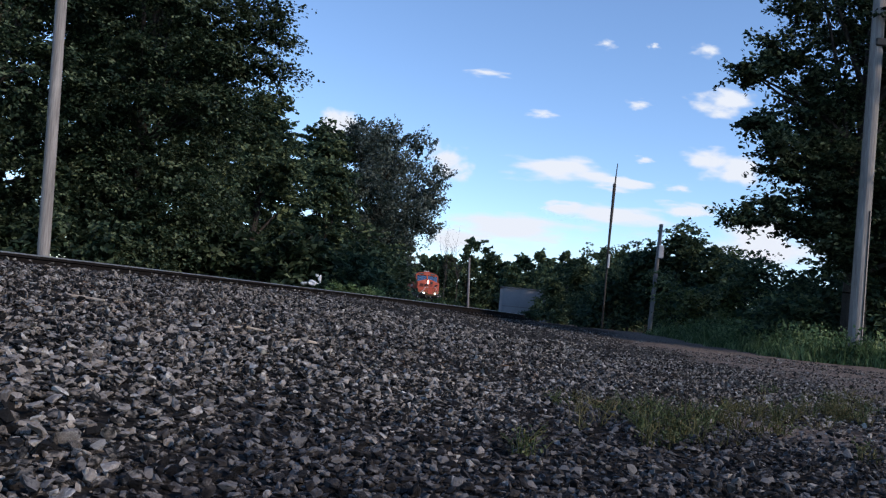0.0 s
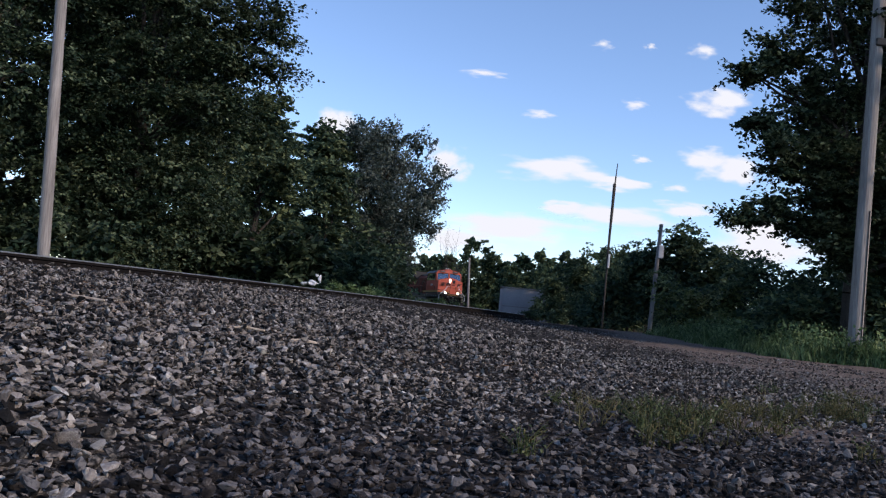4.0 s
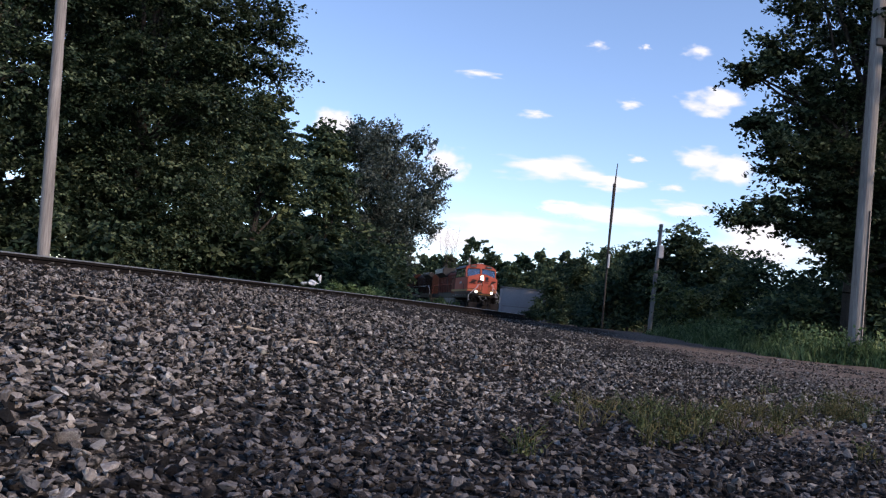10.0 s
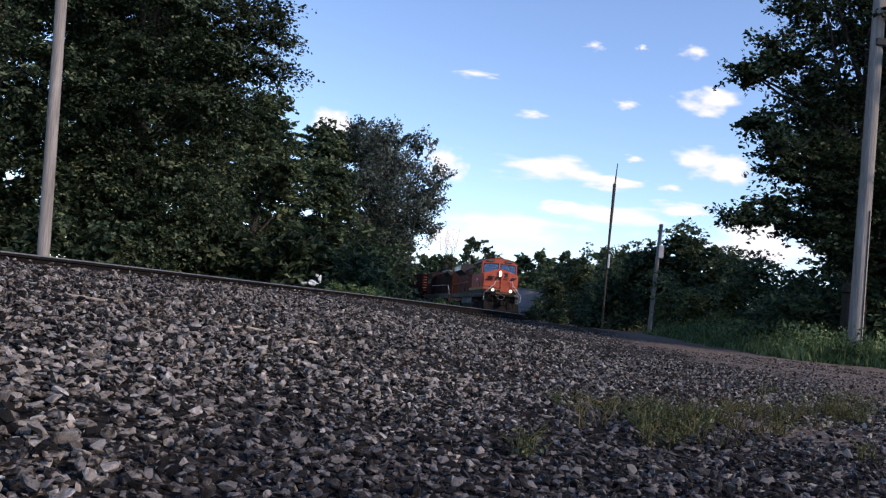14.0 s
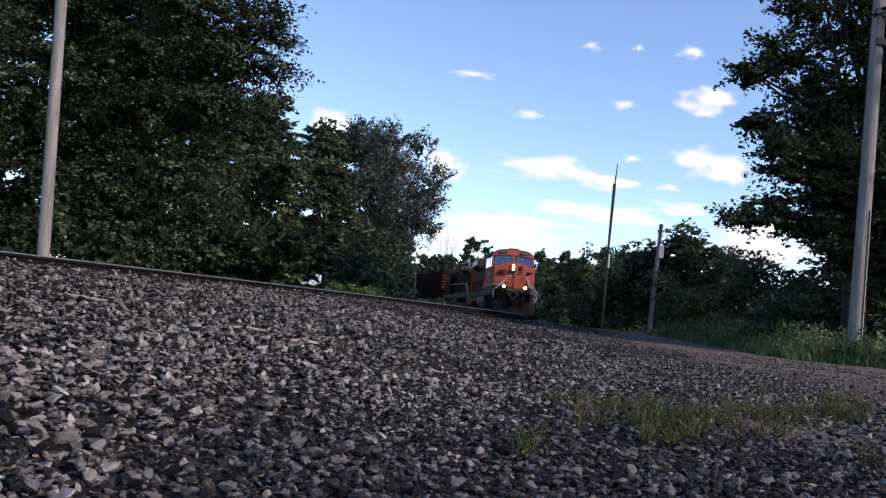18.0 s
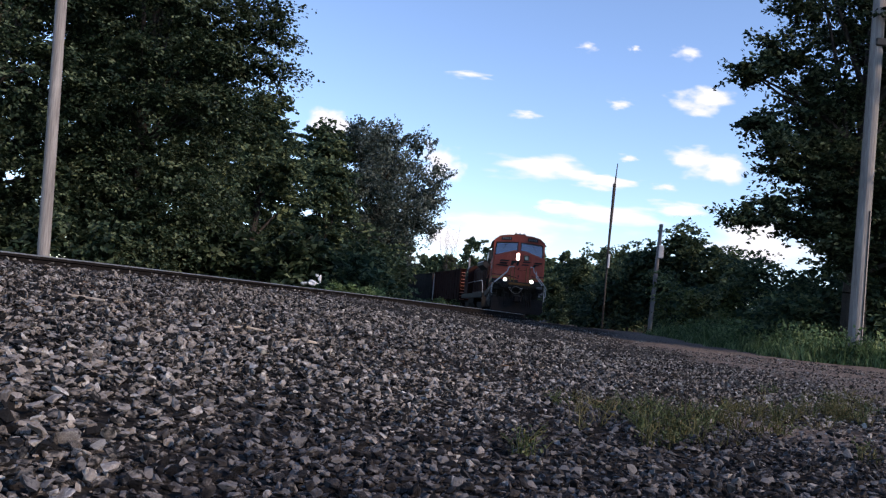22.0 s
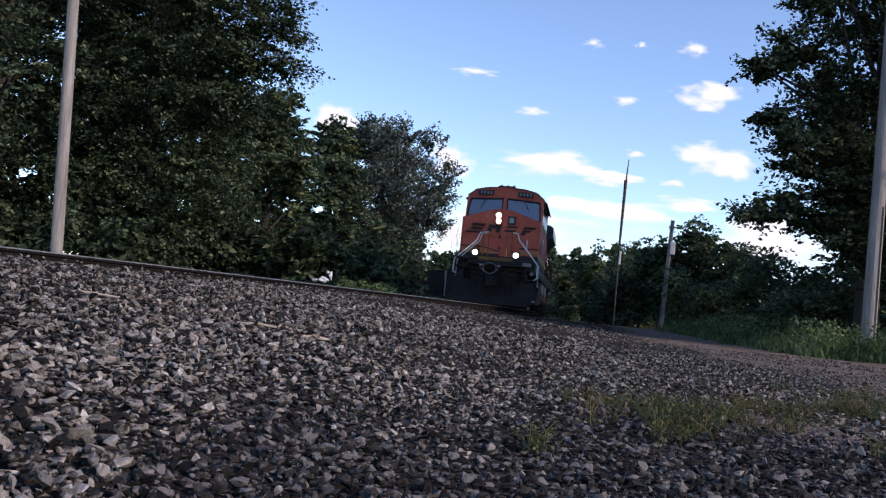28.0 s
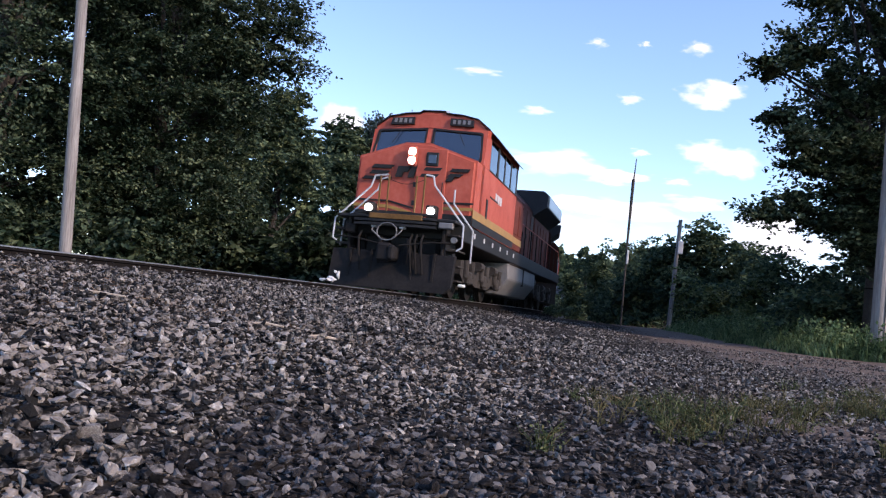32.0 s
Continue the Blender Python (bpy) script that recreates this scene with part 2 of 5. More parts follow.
def leaf_arrays(c, size, up=0.35, face=None):
    """One folded leaf at each centre, turned roughly towards face."""
    n = len(c)
    nrm = unit(n) * (0.75 if face is not None else 1.0) + (face if face is not None else np.array([0, -0.15, up]))
    nrm /= np.linalg.norm(nrm, axis=1, keepdims=True) + 1e-6
    a = unit(n)
    a -= nrm * np.sum(a * nrm, 1, keepdims=True)
    a /= np.linalg.norm(a, axis=1, keepdims=True) + 1e-6
    b = np.cross(nrm, a)
    s = (size * RNG.uniform(0.6, 1.3, n))[:, None]
    v = np.stack([c - a * s * 0.5, c + b * s * 0.34 + nrm * s * 0.12, c + a * s * 0.5, c - b * s * 0.34 + nrm * s * 0.12], 1).reshape(-1, 3)
    i = np.arange(n)[:, None] * 4
    return v, np.concatenate([i + [0, 1, 2], i + [0, 2, 3]])


def blob_points(blobs, n, clump=0.45, clumps=None, shell=0.55, lift=-0.2):
    """n points on flat leafy sprays that reach out of ellipsoids (x, y, z, rx, ry, rz), and the way that each spray faces.
    lift: how far the sprays rise (+) or droop (-)."""
    blobs = np.array(blobs, float)
    w = (blobs[:, 3] * blobs[:, 4] * blobs[:, 5]) ** 0.667
    k = clumps or max(60, n // 60)
    which = RNG.choice(len(blobs), k, p=w / w.sum())
    rad = shell + (1.0 - shell) * RNG.random(k) ** 0.6
    d = unit(k)
    cc = blobs[which, :3] + d * blobs[which, 3:] * rad[:, None]
    out = d * np.array([1, 1, 0.35]) + np.array([0, 0, lift]) + 0.25 * unit(k)
    out /= np.linalg.norm(out, axis=1, keepdims=True) + 1e-6
    side = np.cross(out, np.array([0, 0, 1.0]) + 0.2 * unit(k))
    side /= np.linalg.norm(side, axis=1, keepdims=True) + 1e-6
    face = np.cross(side, out)
    own = RNG.integers(0, k, n)
    size = (clump * RNG.uniform(0.6, 1.5, k))[own][:, None]
    u, v, h = (np.clip(RNG.normal(size=n), -1.8, 1.8)[:, None] for _ in range(3))
    p = cc[own] + (out[own] * u * 0.85 + side[own] * v * 0.5 * (1.15 - 0.3 * u) + face[own] * (h * 0.16 - 0.1 * u * u)) * size
    return p, face[own]


def trunk_mesh(bm, h, r):
    """A tapered, slightly crooked trunk."""
    top, rr = Vector((0, 0, 0)), r * 1.3
    for i in range(5):
        nxt = Vector((random.uniform(-0.015, 0.015) * h, random.uniform(-0.015, 0.015) * h, h * (i + 1) / 5))
        rod(bm, top, nxt, rr, 9, rr * 0.82)
        rr *= 0.82
        top = nxt
    bmesh.ops.remove_doubles(bm, verts=bm.verts, dist=0.02)


def limb_mesh(bm, h, r, q):
    q = Vector(q)
    a = Vector((0, 0, min(h * random.uniform(0.3, 0.9), max(0.4, q.z * 0.75))))
    mid = a.lerp(q, 0.5) + Vector((0, 0, 0.08 * (q - a).length))
    rod(bm, a, mid, r * 0.34, 6, r * 0.22)
    rod(bm, mid, q, r * 0.22, 6, r * 0.06)


def crown_mesh(loc, n, leaf, mat, clump, shell, clumps, fill=6, lift=-0.2):
    """Leaves in sprays on the skin of the puffs, and larger ones that fill their inside."""
    k = n // fill
    p, fa = blob_points(loc, n, clump, clumps, shell, lift)
    q, fb = blob_points([(*b[:3], b[3] * 0.62, b[4] * 0.62, b[5] * 0.62) for b in loc], k, clump * 0.5, None, 0.0, lift)
    v, f = leaf_arrays(np.concatenate([p, q]), np.concatenate([np.full(n, leaf), np.full(k, leaf * 1.9)]), face=np.concatenate([fa, fb]))
    return raw_mesh("crown", v, f, mat)


def tree(name, x, y, z, h, r, blobs, n, leaf, mat, label, clump=0.45, shell=0.45, clumps=None, group="", category="tree", fill=6, lift=-0.2):
    """A trunk with limbs and a crown of single leaves."""
    e = new(name)
    e.location = (x, y, z)
    loc = [(b[0] - x, b[1] - y, b[2] - z, *b[3:]) for b in blobs]
    bm = bmesh.new()
    trunk_mesh(bm, h, r)
    part("trunk", bm, M_BARK, e)
    for b in loc[::3]:
        bm = bmesh.new()
        limb_mesh(bm, h, r, b[:3])
        part("limb", bm, M_BARK, e)
    ob = new("crown", crown_mesh(loc, n, leaf, mat, clump, shell, clumps, fill, lift))
    ob.parent = e
    return tagged(e, label, category, group)


def shrub(x, y, r, h, n, leaf, mat, label, clump=0.35, group="bushes"):
    """A bush of several stems under a ragged heap of leaves."""
    z = float(ground_z(np.array([x]), np.array([y]))[0]) - 0.03
    e = new("shrub")
    e.location = (x, y, z)
    loc = []
    for i in range(7):
        u, t = (i + 0.5) / 7, random.uniform(0, 6.3)
        d = r * 0.6 * random.random() * (1.1 - u * 0.6)
        q = r * random.uniform(0.42, 0.62)
        loc.append((d * math.cos(t), d * math.sin(t), h * (0.12 + 0.68 * u), q, q, h * random.uniform(0.16, 0.24)))
    for b in loc[::2]:
        bm = bmesh.new()
        rod(bm, (random.uniform(-0.1, 0.1), random.uniform(-0.1, 0.1), 0), b[:3], 0.05, 5, 0.015)
        part("stem", bm, M_BARK, e)
    ob = new("foliage", crown_mesh(loc, int(n * 0.55), leaf * 1.22, mat, clump, 0.5, None))
    ob.parent = e
    return tagged(e, label, "bush", group)


def woods(name, blobs, n, leaf, mat, label, clump=0.4, shell=0.5):
    x, y = blobs[0][0], blobs[0][1]
    p, fa = blob_points([(b[0] - x, b[1] - y, *b[2:]) for b in blobs], n, clump, None, shell, 0.3)
    v, f = leaf_arrays(p, leaf, face=fa)
    ob = new(name, raw_mesh(name, v, f, mat))
    ob.location = (x, y, 0)
    return tagged(ob, label, "woods", kind="stuff")


def blade_arrays(p, h, w, lean=0.35):
    n = len(p)
    th = RNG.uniform(0, 2 * np.pi, n)
    d = np.stack([np.cos(th), np.sin(th), 0 * th], 1)
    ph = RNG.uniform(0, 2 * np.pi, n)
    g = np.stack([np.cos(ph), np.sin(ph), 0 * ph], 1) * (h * lean * RNG.random(n))[:, None]
    up = np.stack([0 * h, 0 * h, h], 1)
    w = w * RNG.uniform(0.6, 1.3, n)[:, None]
    v = np.stack([p - d * w, p + d * w, p + up * 0.55 + g * 0.35 - d * w * 0.8, p + up * 0.55 + g * 0.35 + d * w * 0.8, p + up + g], 1).reshape(-1, 3)
    i = np.arange(n)[:, None] * 5
    return v, np.concatenate([i + [0, 1, 3], i + [0, 3, 2], i + [2, 3, 4]])


# ================= the line of the track =================
TS = np.linspace(-70, 130, 2001)
_u = np.clip(TS, 0, None) / 100
TH = -1.31964 - 0.01838 * _u - 1.14434 * _u ** 2 + 0.62574 * _u ** 3
TX, TY = np.cumsum(np.cos(TH)) * 0.1, np.cumsum(np.sin(TH)) * 0.1
TX, TY = TX - TX[700] - 3.46309, TY - TY[700] + 117.20827


def track(s):
    return np.interp(s, TS, TX), np.interp(s, TS, TY), np.interp(s, TS, TH)


def lateral(x, y):
    """Signed distance from the track's middle, plus towards the open lot, and the place along it."""
    x, y = np.asarray(x, float), np.asarray(y, float)
    sh = x.shape
    x, y = x.ravel(), y.ravel()
    tx, ty, th, ts = TX[::10], TY[::10], TH[::10], TS[::10]
    out, at = np.empty(len(x)), np.empty(len(x))
    for a in range(0, len(x), 20000):
        dx, dy = x[a:a + 20000, None] - tx, y[a:a + 20000, None] - ty
        i = np.argmin(dx * dx + dy * dy, 1)
        k = np.arange(len(i))
        out[a:a + 20000] = -np.sin(th[i]) * dx[k, i] + np.cos(th[i]) * dy[k, i]
        at[a:a + 20000] = ts[i]
    return out.reshape(sh), at.reshape(sh)


def smooth(e0, e1, v):
    u = np.clip((v - e0) / (e1 - e0), 0, 1)
    return u * u * (3 - 2 * u)


def ground_z(x, y):
    lat, along = lateral(x, y)
    lot = -0.75 + 0.0075 * np.clip(y, 0, 42)
    crest = -0.35 + 0.19 * smooth(92, 103, along)
    near = crest + (lot - crest) * np.clip((lat - 1.35) / 4.7, 0, 1) ** 0.95
    far = -0.2 + (-0.55 + 0.2) * smooth(1.6, 4.5, -lat)
    z = np.where(lat > 0, near, far)
    bump = 0.02 * np.sin(1.7 * x + 0.6 * y) * np.sin(1.3 * y - 0.8 * x) + 0.012 * np.sin(4.1 * x) * np.sin(3.7 * y)
    return z + bump * smooth(2.0, 3.5, np.abs(lat))


def soil_patch(x, y):
    """Bare brown soil among the weeds."""
    return smooth(1.0, 0.45, np.hypot((x - 2.4) / 1.1, (y - 5.1) / 0.7) + 0.2 * np.sin(5 * x) * np.sin(4 * y))


# ================= ground =================
def build_ground():
    far = np.array([2600, 1500, 800, 420, 220, 120, 70, 45, 32.0])
    xs = np.concatenate([-far, np.linspace(-24, 24, 150), far[::-1]])
    ys = np.concatenate([[-2000, -900, -400, -180, -90, -45, -20, -8], np.linspace(-4, 30, 140), np.linspace(30.6, 130, 110), [150, 190, 260, 400, 700, 1300, 2400, 4000]])
    X, Y = np.meshgrid(xs, ys)
    Z = ground_z(X, Y)
    nx, ny = len(xs), len(ys)
    i = (np.arange(ny - 1)[:, None] * nx + np.arange(nx - 1)).ravel()
    me = raw_mesh("ground", np.stack([X, Y, Z], -1).reshape(-1, 3), np.stack([i, i + 1, i + nx + 1, i + nx], 1), M_GROUND)
    lat, along = lateral(X, Y)
    stony = (smooth(-3.2, -2.2, lat) * (1 - smooth(11.0, 12.5, X - 0.12 * np.clip(Y - 30, 0, 40)))).ravel()
    road = (smooth(4.3, 6.0, lat) * np.maximum(smooth(3.6, 4.8, X - 0.05 * Y + 0.3 * np.sin(Y)), smooth(20, 30, Y)) * (1 - smooth(11.0, 13.0, X - 0.12 * np.clip(Y - 30, 0, 40)))).ravel()
    road = np.maximum(road, 0.9 * soil_patch(X, Y).ravel())
    for nm, val in (("stony", stony), ("dirt_road", road)):
        a = me.attributes.new(nm, "FLOAT", "POINT")
        a.data.foreach_set("value", val.astype(np.float32))
    me.shade_smooth()
    tagged(new("ground", me), "gravel lot with a brown dirt road and dark soil", "ground", kind="structure")


build_ground()


# ================= track =================
def sweep(profile, offset, s0, s1, step, zero=0.0):
    S = np.arange(s0, s1, step)
    x, y, h = track(S)
    P = np.array(profile)
    V = np.stack([x[:, None] - np.sin(h)[:, None] * (offset + P[:, 0]), y[:, None] + np.cos(h)[:, None] * (offset + P[:, 0]), zero + P[:, 1] + 0 * x[:, None]], -1)
    k = len(P)
    i = np.arange(len(S) - 1)[:, None] * k + np.arange(k)
    j = np.arange(len(S) - 1)[:, None] * k + (np.arange(k) + 1) % k
    return V.reshape(-1, 3), np.stack([i.ravel(), j.ravel(), (j + k).ravel(), (i + k).ravel()], 1)


RAIL_WEB = [(-0.07, -0.17), (0.07, -0.17), (0.07, -0.158), (0.012, -0.14), (0.011, -0.05), (0.033, -0.04), (0.033, -0.012), (-0.033, -0.012), (-0.033, -0.04), (-0.011, -0.05), (-0.012, -0.14), (-0.07, -0.158)]
RAIL_HEAD = [(-0.0362, -0.014), (0.0362, -0.014), (0.036, -0.006), (0.034, -0.003), (0.024, 0.0), (-0.024, 0.0), (-0.034, -0.003), (-0.036, -0.006)]


def build_track():
    for off in (0.755, -0.755):
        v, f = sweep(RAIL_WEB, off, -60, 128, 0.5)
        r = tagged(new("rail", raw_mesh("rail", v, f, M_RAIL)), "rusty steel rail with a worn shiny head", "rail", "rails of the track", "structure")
        v, f = sweep(RAIL_HEAD, off, -60, 128, 0.5)
        h = new("rail_head", raw_mesh("rail_head", v, f, M_RAILTOP))
        h.parent = r
    bm = bmesh.new()
    box(bm, -0.11, 0.11, -1.3, 1.3, -0.35, -0.176, 0.012)
    me = mesh_of("railway_tie", bm, M_TIE)
    pb = bmesh.new()
    box(pb, -0.1, 0.1, 0.62, 0.9, -0.178, -0.160, 0.004)
    for a in (-0.05, 0.05):
        for b in (0.655, 0.855):
            box(pb, a - 0.012, a + 0.012, b - 0.012, b + 0.012, -0.165, -0.13)
    plate = mesh_of("tie_plate", pb, M_RAIL)
    for i, s in enumerate(np.arange(-20, 126, 0.55)):
        x, y, h = track(s)
        t = tagged(new("railway_tie", me), "creosoted wooden tie half sunk in grey ballast", "railway tie", "ties under the rails")
        t.matrix_world = Matrix.Translation((x, y, random.uniform(-0.008, 0.0))) @ Matrix.Rotation(h + random.uniform(-0.02, 0.02), 4, "Z")
        if s > 60:
            for k in (0, math.pi):
                p = new("tie_plate", plate)
                p.parent = t
                p.matrix_basis = Matrix.Rotation(k, 4, "Z")


build_track()


# ================= poles =================
def pole(name, base, top, r0, r1, mat, label):
    e = new(name)
    e.location = base
    d = Vector(top) - Vector(base)
    bm = bmesh.new()
    rod(bm, (0, 0, 0), d, r0, 16, r1)
    part("shaft", bm, mat, e, smooth=False)
    return tagged(e, label, "utility pole")


pl = pole("utility_pole", (-9.03, 19.0, -0.6), (-9.75, 19.0, 12.0), 0.138, 0.112, M_POLE, "pale weathered wooden utility pole beside the tracks")
pr = pole("utility_pole", (11.04, 22.0, -0.7), (11.29, 22.0, 13.2), 0.185, 0.155, M_POLE, "pale grey wooden utility pole standing in tall grass")
bm = bmesh.new()
box(bm, 0.05, 0.4, -0.23, -0.13, 8.7, 8.9, 0.02)
part("pole_tag", bm, M_DKPOLE, pr, "dark metal tag")
bm = bmesh.new()
rod(bm, (0.08, -0.19, 0.3), (0.14, -0.18, 4.2), 0.014, 5)
part("ground_wire", bm, M_DKPOLE, pr)
pb_ = pole("utility_pole", (13.28, 52.0, -0.6), (13.55, 52.0, 6.5), 0.14, 0.12, M_POLE, "short wooden pole with a grey meter box")
bm = bmesh.new()
box(bm, 0.18, 0.5, -0.2, 0.06, 4.95, 5.75, 0.03)
part("meter_box", bm, M_GREY, pb_, "pale grey metal box")
bm = bmesh.new()
box(bm, 0.05, 0.2, -0.06, 0.02, 5.3, 5.36)
part("bracket", bm, M_DARK, pb_)
mast = pole("mast", (10.92, 55.0, -0.6), (10.95, 55.0, 4.4), 0.06, 0.06, M_DKPOLE, "thin dark mast with a weathered spar lashed to it")
bm = bmesh.new()
rod(bm, (0.0, 0, 4.7), (0.1, 0, 9.9), 0.07, 8, 0.11)
part("spar", bm, M_DKPOLE, mast)
bm = bmesh.new()
rod(bm, (0.1, 0, 9.6), (0.2, 0, 11.3), 0.06, 8, 0.025)
part("mast_tip", bm, M_DKPOLE, mast)
bm = bmesh.new()
rod(bm, (0.08, -0.1, 4.25), (0.1, -0.1, 5.15), 0.07, 8)
part("insulator", bm, M_WHITE, mast, "white porcelain insulator")
pole("utility_pole", (4.62, 125.0, -0.6), (4.1, 125.0, 8.1), 0.17, 0.14, M_POLE, "distant bare wooden utility pole beside the track")


# ================= shed =================
def build_shed():
    e = tagged(new("shed"), "long low pale grey metal shed behind bushes", "shed")
    e.location = (8.05, 105.0, -0.6)
    bm = bmesh.new()
    box(bm, 0.0, 7.0, 0.0, 5.0, 0.0, 4.1)
    part("wall", bm, M_SHED, e)
    bm = bmesh.new()
    prism(bm, [(-0.15, 4.05), (5.15, 4.05), (2.5, 4.3)], "x", -0.15, 7.15)
    part("roof", bm, M_DARK, e)
    for z in (1.75,):
        bm = bmesh.new()
        box(bm, -0.02, 7.02, -0.04, 0.0, z - 0.04, z + 0.04)
        part("siding_rail", bm, M_TANK, e)
    for i in range(14):
        bm = bmesh.new()
        box(bm, i * 0.5 + 0.02, i * 0.5 + 0.06, -0.03, 0.0, 0.0, 4.05)
        part("siding_seam", bm, M_SHED, e)


build_shed()


# ================= locomotive =================
def mirror(fn):
    for s in (1, -1):
        fn(s)


def wheelset(parent, x, r=0.53):
    bm = bmesh.new()
    rod(bm, (0, -0.92, 0), (0, 0.92, 0), 0.1, 10)
    ob = part("wheelset", bm, M_DARK, parent)
    ob.location = (x, 0, r)
    for s in (1, -1):
        bm = bmesh.new()
        rod(bm, (0, s * 0.69, 0), (0, s * 0.83, 0), r, 28)
        rod(bm, (0, s * 0.67, 0), (0, s * 0.70, 0), r + 0.028, 28)
        rod(bm, (0, s * 0.82, 0), (0, s * 0.90, 0), 0.16, 12)
        for k in range(4):
            a = k * math.pi / 2
            rod(bm, (0.3 * math.cos(a), s * 0.8, 0.3 * math.sin(a)), (0.3 * math.cos(a), s * 0.845, 0.3 * math.sin(a)), 0.06, 8)
        part("wheel", bm, M_DARK, ob)
    return ob, x, r


def build_locomotive():
    L = tagged(new("locomotive"), "orange diesel locomotive with black trim and lit headlights", "locomotive")

    def add(name, bm, mat, label="", parent=None):
        return part(name, bm, mat, parent or L, label)

    # underframe and platform
    bm = bmesh.new()
    box(bm, -21.4, -0.55, -1.48, 1.48, 1.32, 1.74, 0.02)
    add("underframe", bm, M_BLACK)
    bm = bmesh.new()
    box(bm, -1.25, 0.0, -1.42, 1.42, 1.66, 1.74, 0.02)
    add("front_platform", bm, M_BLACK)
    bm = bmesh.new()
    for k in range(4):
        prism(bm, [(-0.06, -0.98), (0.06 - 0.0 * k, -0.98), (0.12, -0.5), (0.12, 0.5), (0.06, 0.98), (-0.06, 0.98)], "z", 1.5 + k * 0.09, 1.555 + k * 0.09)
    add("anticlimber", bm, M_BLACK, "black ribbed anticlimber")
    bm = bmesh.new()
    box(bm, -0.02, 0.14, -0.6, 0.66, 1.65, 1.77, 0.01)
    add("anticlimber_edge", bm, M_OCHRE, "worn yellow step plate")
    # nose
    bm = bmesh.new()
    prof = [(-1.5, 1.9), (1.5, 1.9), (1.5, 3.34), (0.32, 3.72), (-0.32, 3.72), (-1.5, 3.34)]
    v0, v1 = prism(bm, prof, "x", -1.2, -2.2)
    for v in v0:
        if v.co.z > 3.0:
            v.co.x -= 0.06
    bmesh.ops.bevel(bm, geom=[e for e in bm.edges if all(abs(v.co.x + 1.2) < 0.1 for v in e.verts)], offset=0.07, segments=3, affect="EDGES")
    nose = add("nose", bm, M_ORANGE, "orange steel nose with a door")
    bm = bmesh.new()
    box(bm, -1.215, -1.18, 0.02, 0.78, 1.85, 3.56, 0.012)
    door = part("nose_door", bm, M_ORANGE, nose)
    bm = bmesh.new()
    box(bm, -1.25, -1.16, 0.24, 0.58, 3.12, 3.48, 0.03)
    part("door_gasket", bm, M_BLACK, nose)
    bm = bmesh.new()
    box(bm, -1.25, -1.15, 0.29, 0.53, 3.17, 3.43, 0.03)
    part("door_window", bm, M_GLASS, nose)
    for z in (2.15, 2.6, 3.05):
        bm = bmesh.new()
        box(bm, -1.2, -1.172, -0.02, 0.05, z, z + 0.12)
        part("door_hinge", bm, M_BLACK, nose)
    bm = bmesh.new()
    pipe(bm, [(-1.19, 0.72, 2.45), (-1.14, 0.72, 2.47), (-1.14, 0.72, 2.73), (-1.19, 0.72, 2.75)], 0.012, 6)
    part("door_handle", bm, M_BLACK, nose)
    # black lettering of the nose as plain slanted bars
    for y0, y1, z0, z1 in ((-1.12, -0.62, 3.03, 3.12), (-1.16, -0.72, 2.88, 2.97), (-1.34, -0.66, 2.75, 2.82), (-0.5, -0.34, 2.83, 3.1), (-0.34, -0.2, 2.96, 3.1), (-0.18, -0.04, 2.83, 3.1), (0.2, 0.62, 3.02, 3.1), (0.12, 0.54, 2.86, 2.94), (0.86, 1.3, 3.02, 3.1), (0.82, 1.12, 2.90, 2.97), (0.78, 0.92, 2.78, 2.9)):
        bm = bmesh.new()
        prism(bm, [(y0, z0), (y1, z0), (y1 + 0.07, z1), (y0 + 0.07, z1)], "x", -1.24, -1.168)
        part("marking_bar", bm, M_BLACK, nose)
    # gold sash at the foot of the nose
    for up, thick in ((0.0, 0.075), (0.15, 0.045)):
        bm = bmesh.new()
        line = [(-1.5, 2.06), (-0.62, 2.06), (0.08, 1.90), (0.62, 2.08), (1.5, 2.10)]
        for (a, b), (c, d) in zip(line, line[1:]):
            prism(bm, [(a, b + up), (c, d + up), (c, d + up + thick), (a, b + up + thick)], "x", -1.222 - up * 0.02, -1.186)
        part("gold_stripe", bm, M_YELLOW if up == 0 else M_BLACK, nose, "worn gold stripe" if up == 0 else "black stripe over the gold one")
    bm = bmesh.new()
    box(bm, -1.205, -1.185, -1.5, 1.5, 1.75, 1.99)
    part("nose_skirt", bm, M_BLACK, nose)
    # headlights
    bm = bmesh.new()
    box(bm, -1.2, -1.1, -0.21, 0.03, 3.1, 3.6, 0.03)
    hb = add("headlight_housing", bm, M_ORANGE)
    for z in (3.24, 3.46):
        bm = bmesh.new()
        rod(bm, (-1.11, -0.09, z), (-1.085, -0.09, z), 0.086, 16)
        part("headlight", bm, M_LAMP, hb, "lit headlight")
    for s in (-0.77, 0.74):
        bm = bmesh.new()
        box(bm, -0.5, -0.26, s - 0.13, s + 0.13, 1.78, 2.07, 0.03)
        d = add("ditch_light_housing", bm, M_BLACK)
        bm = bmesh.new()
        rod(bm, (-0.27, s, 1.925), (-0.235, s, 1.925), 0.086, 16)
        part("ditch_light", bm, M_LAMP, d, "lit ditch light")
        bm = bmesh.new()
        box(bm, -0.42, -0.34, s - 0.04, s + 0.04, 1.73, 1.79)
        part("lamp_foot", bm, M_BLACK, d)
    # cab: walls, posts and roof round real window openings
    def leaned(bm, out=0.0):
        for v in bm.verts:
            v.co.x += fx(v.co.z) + out
        return bm

    fx = lambda z: -1.95 - 0.4 * max(0, z - 3.3) / 1.3
    bm = bmesh.new()
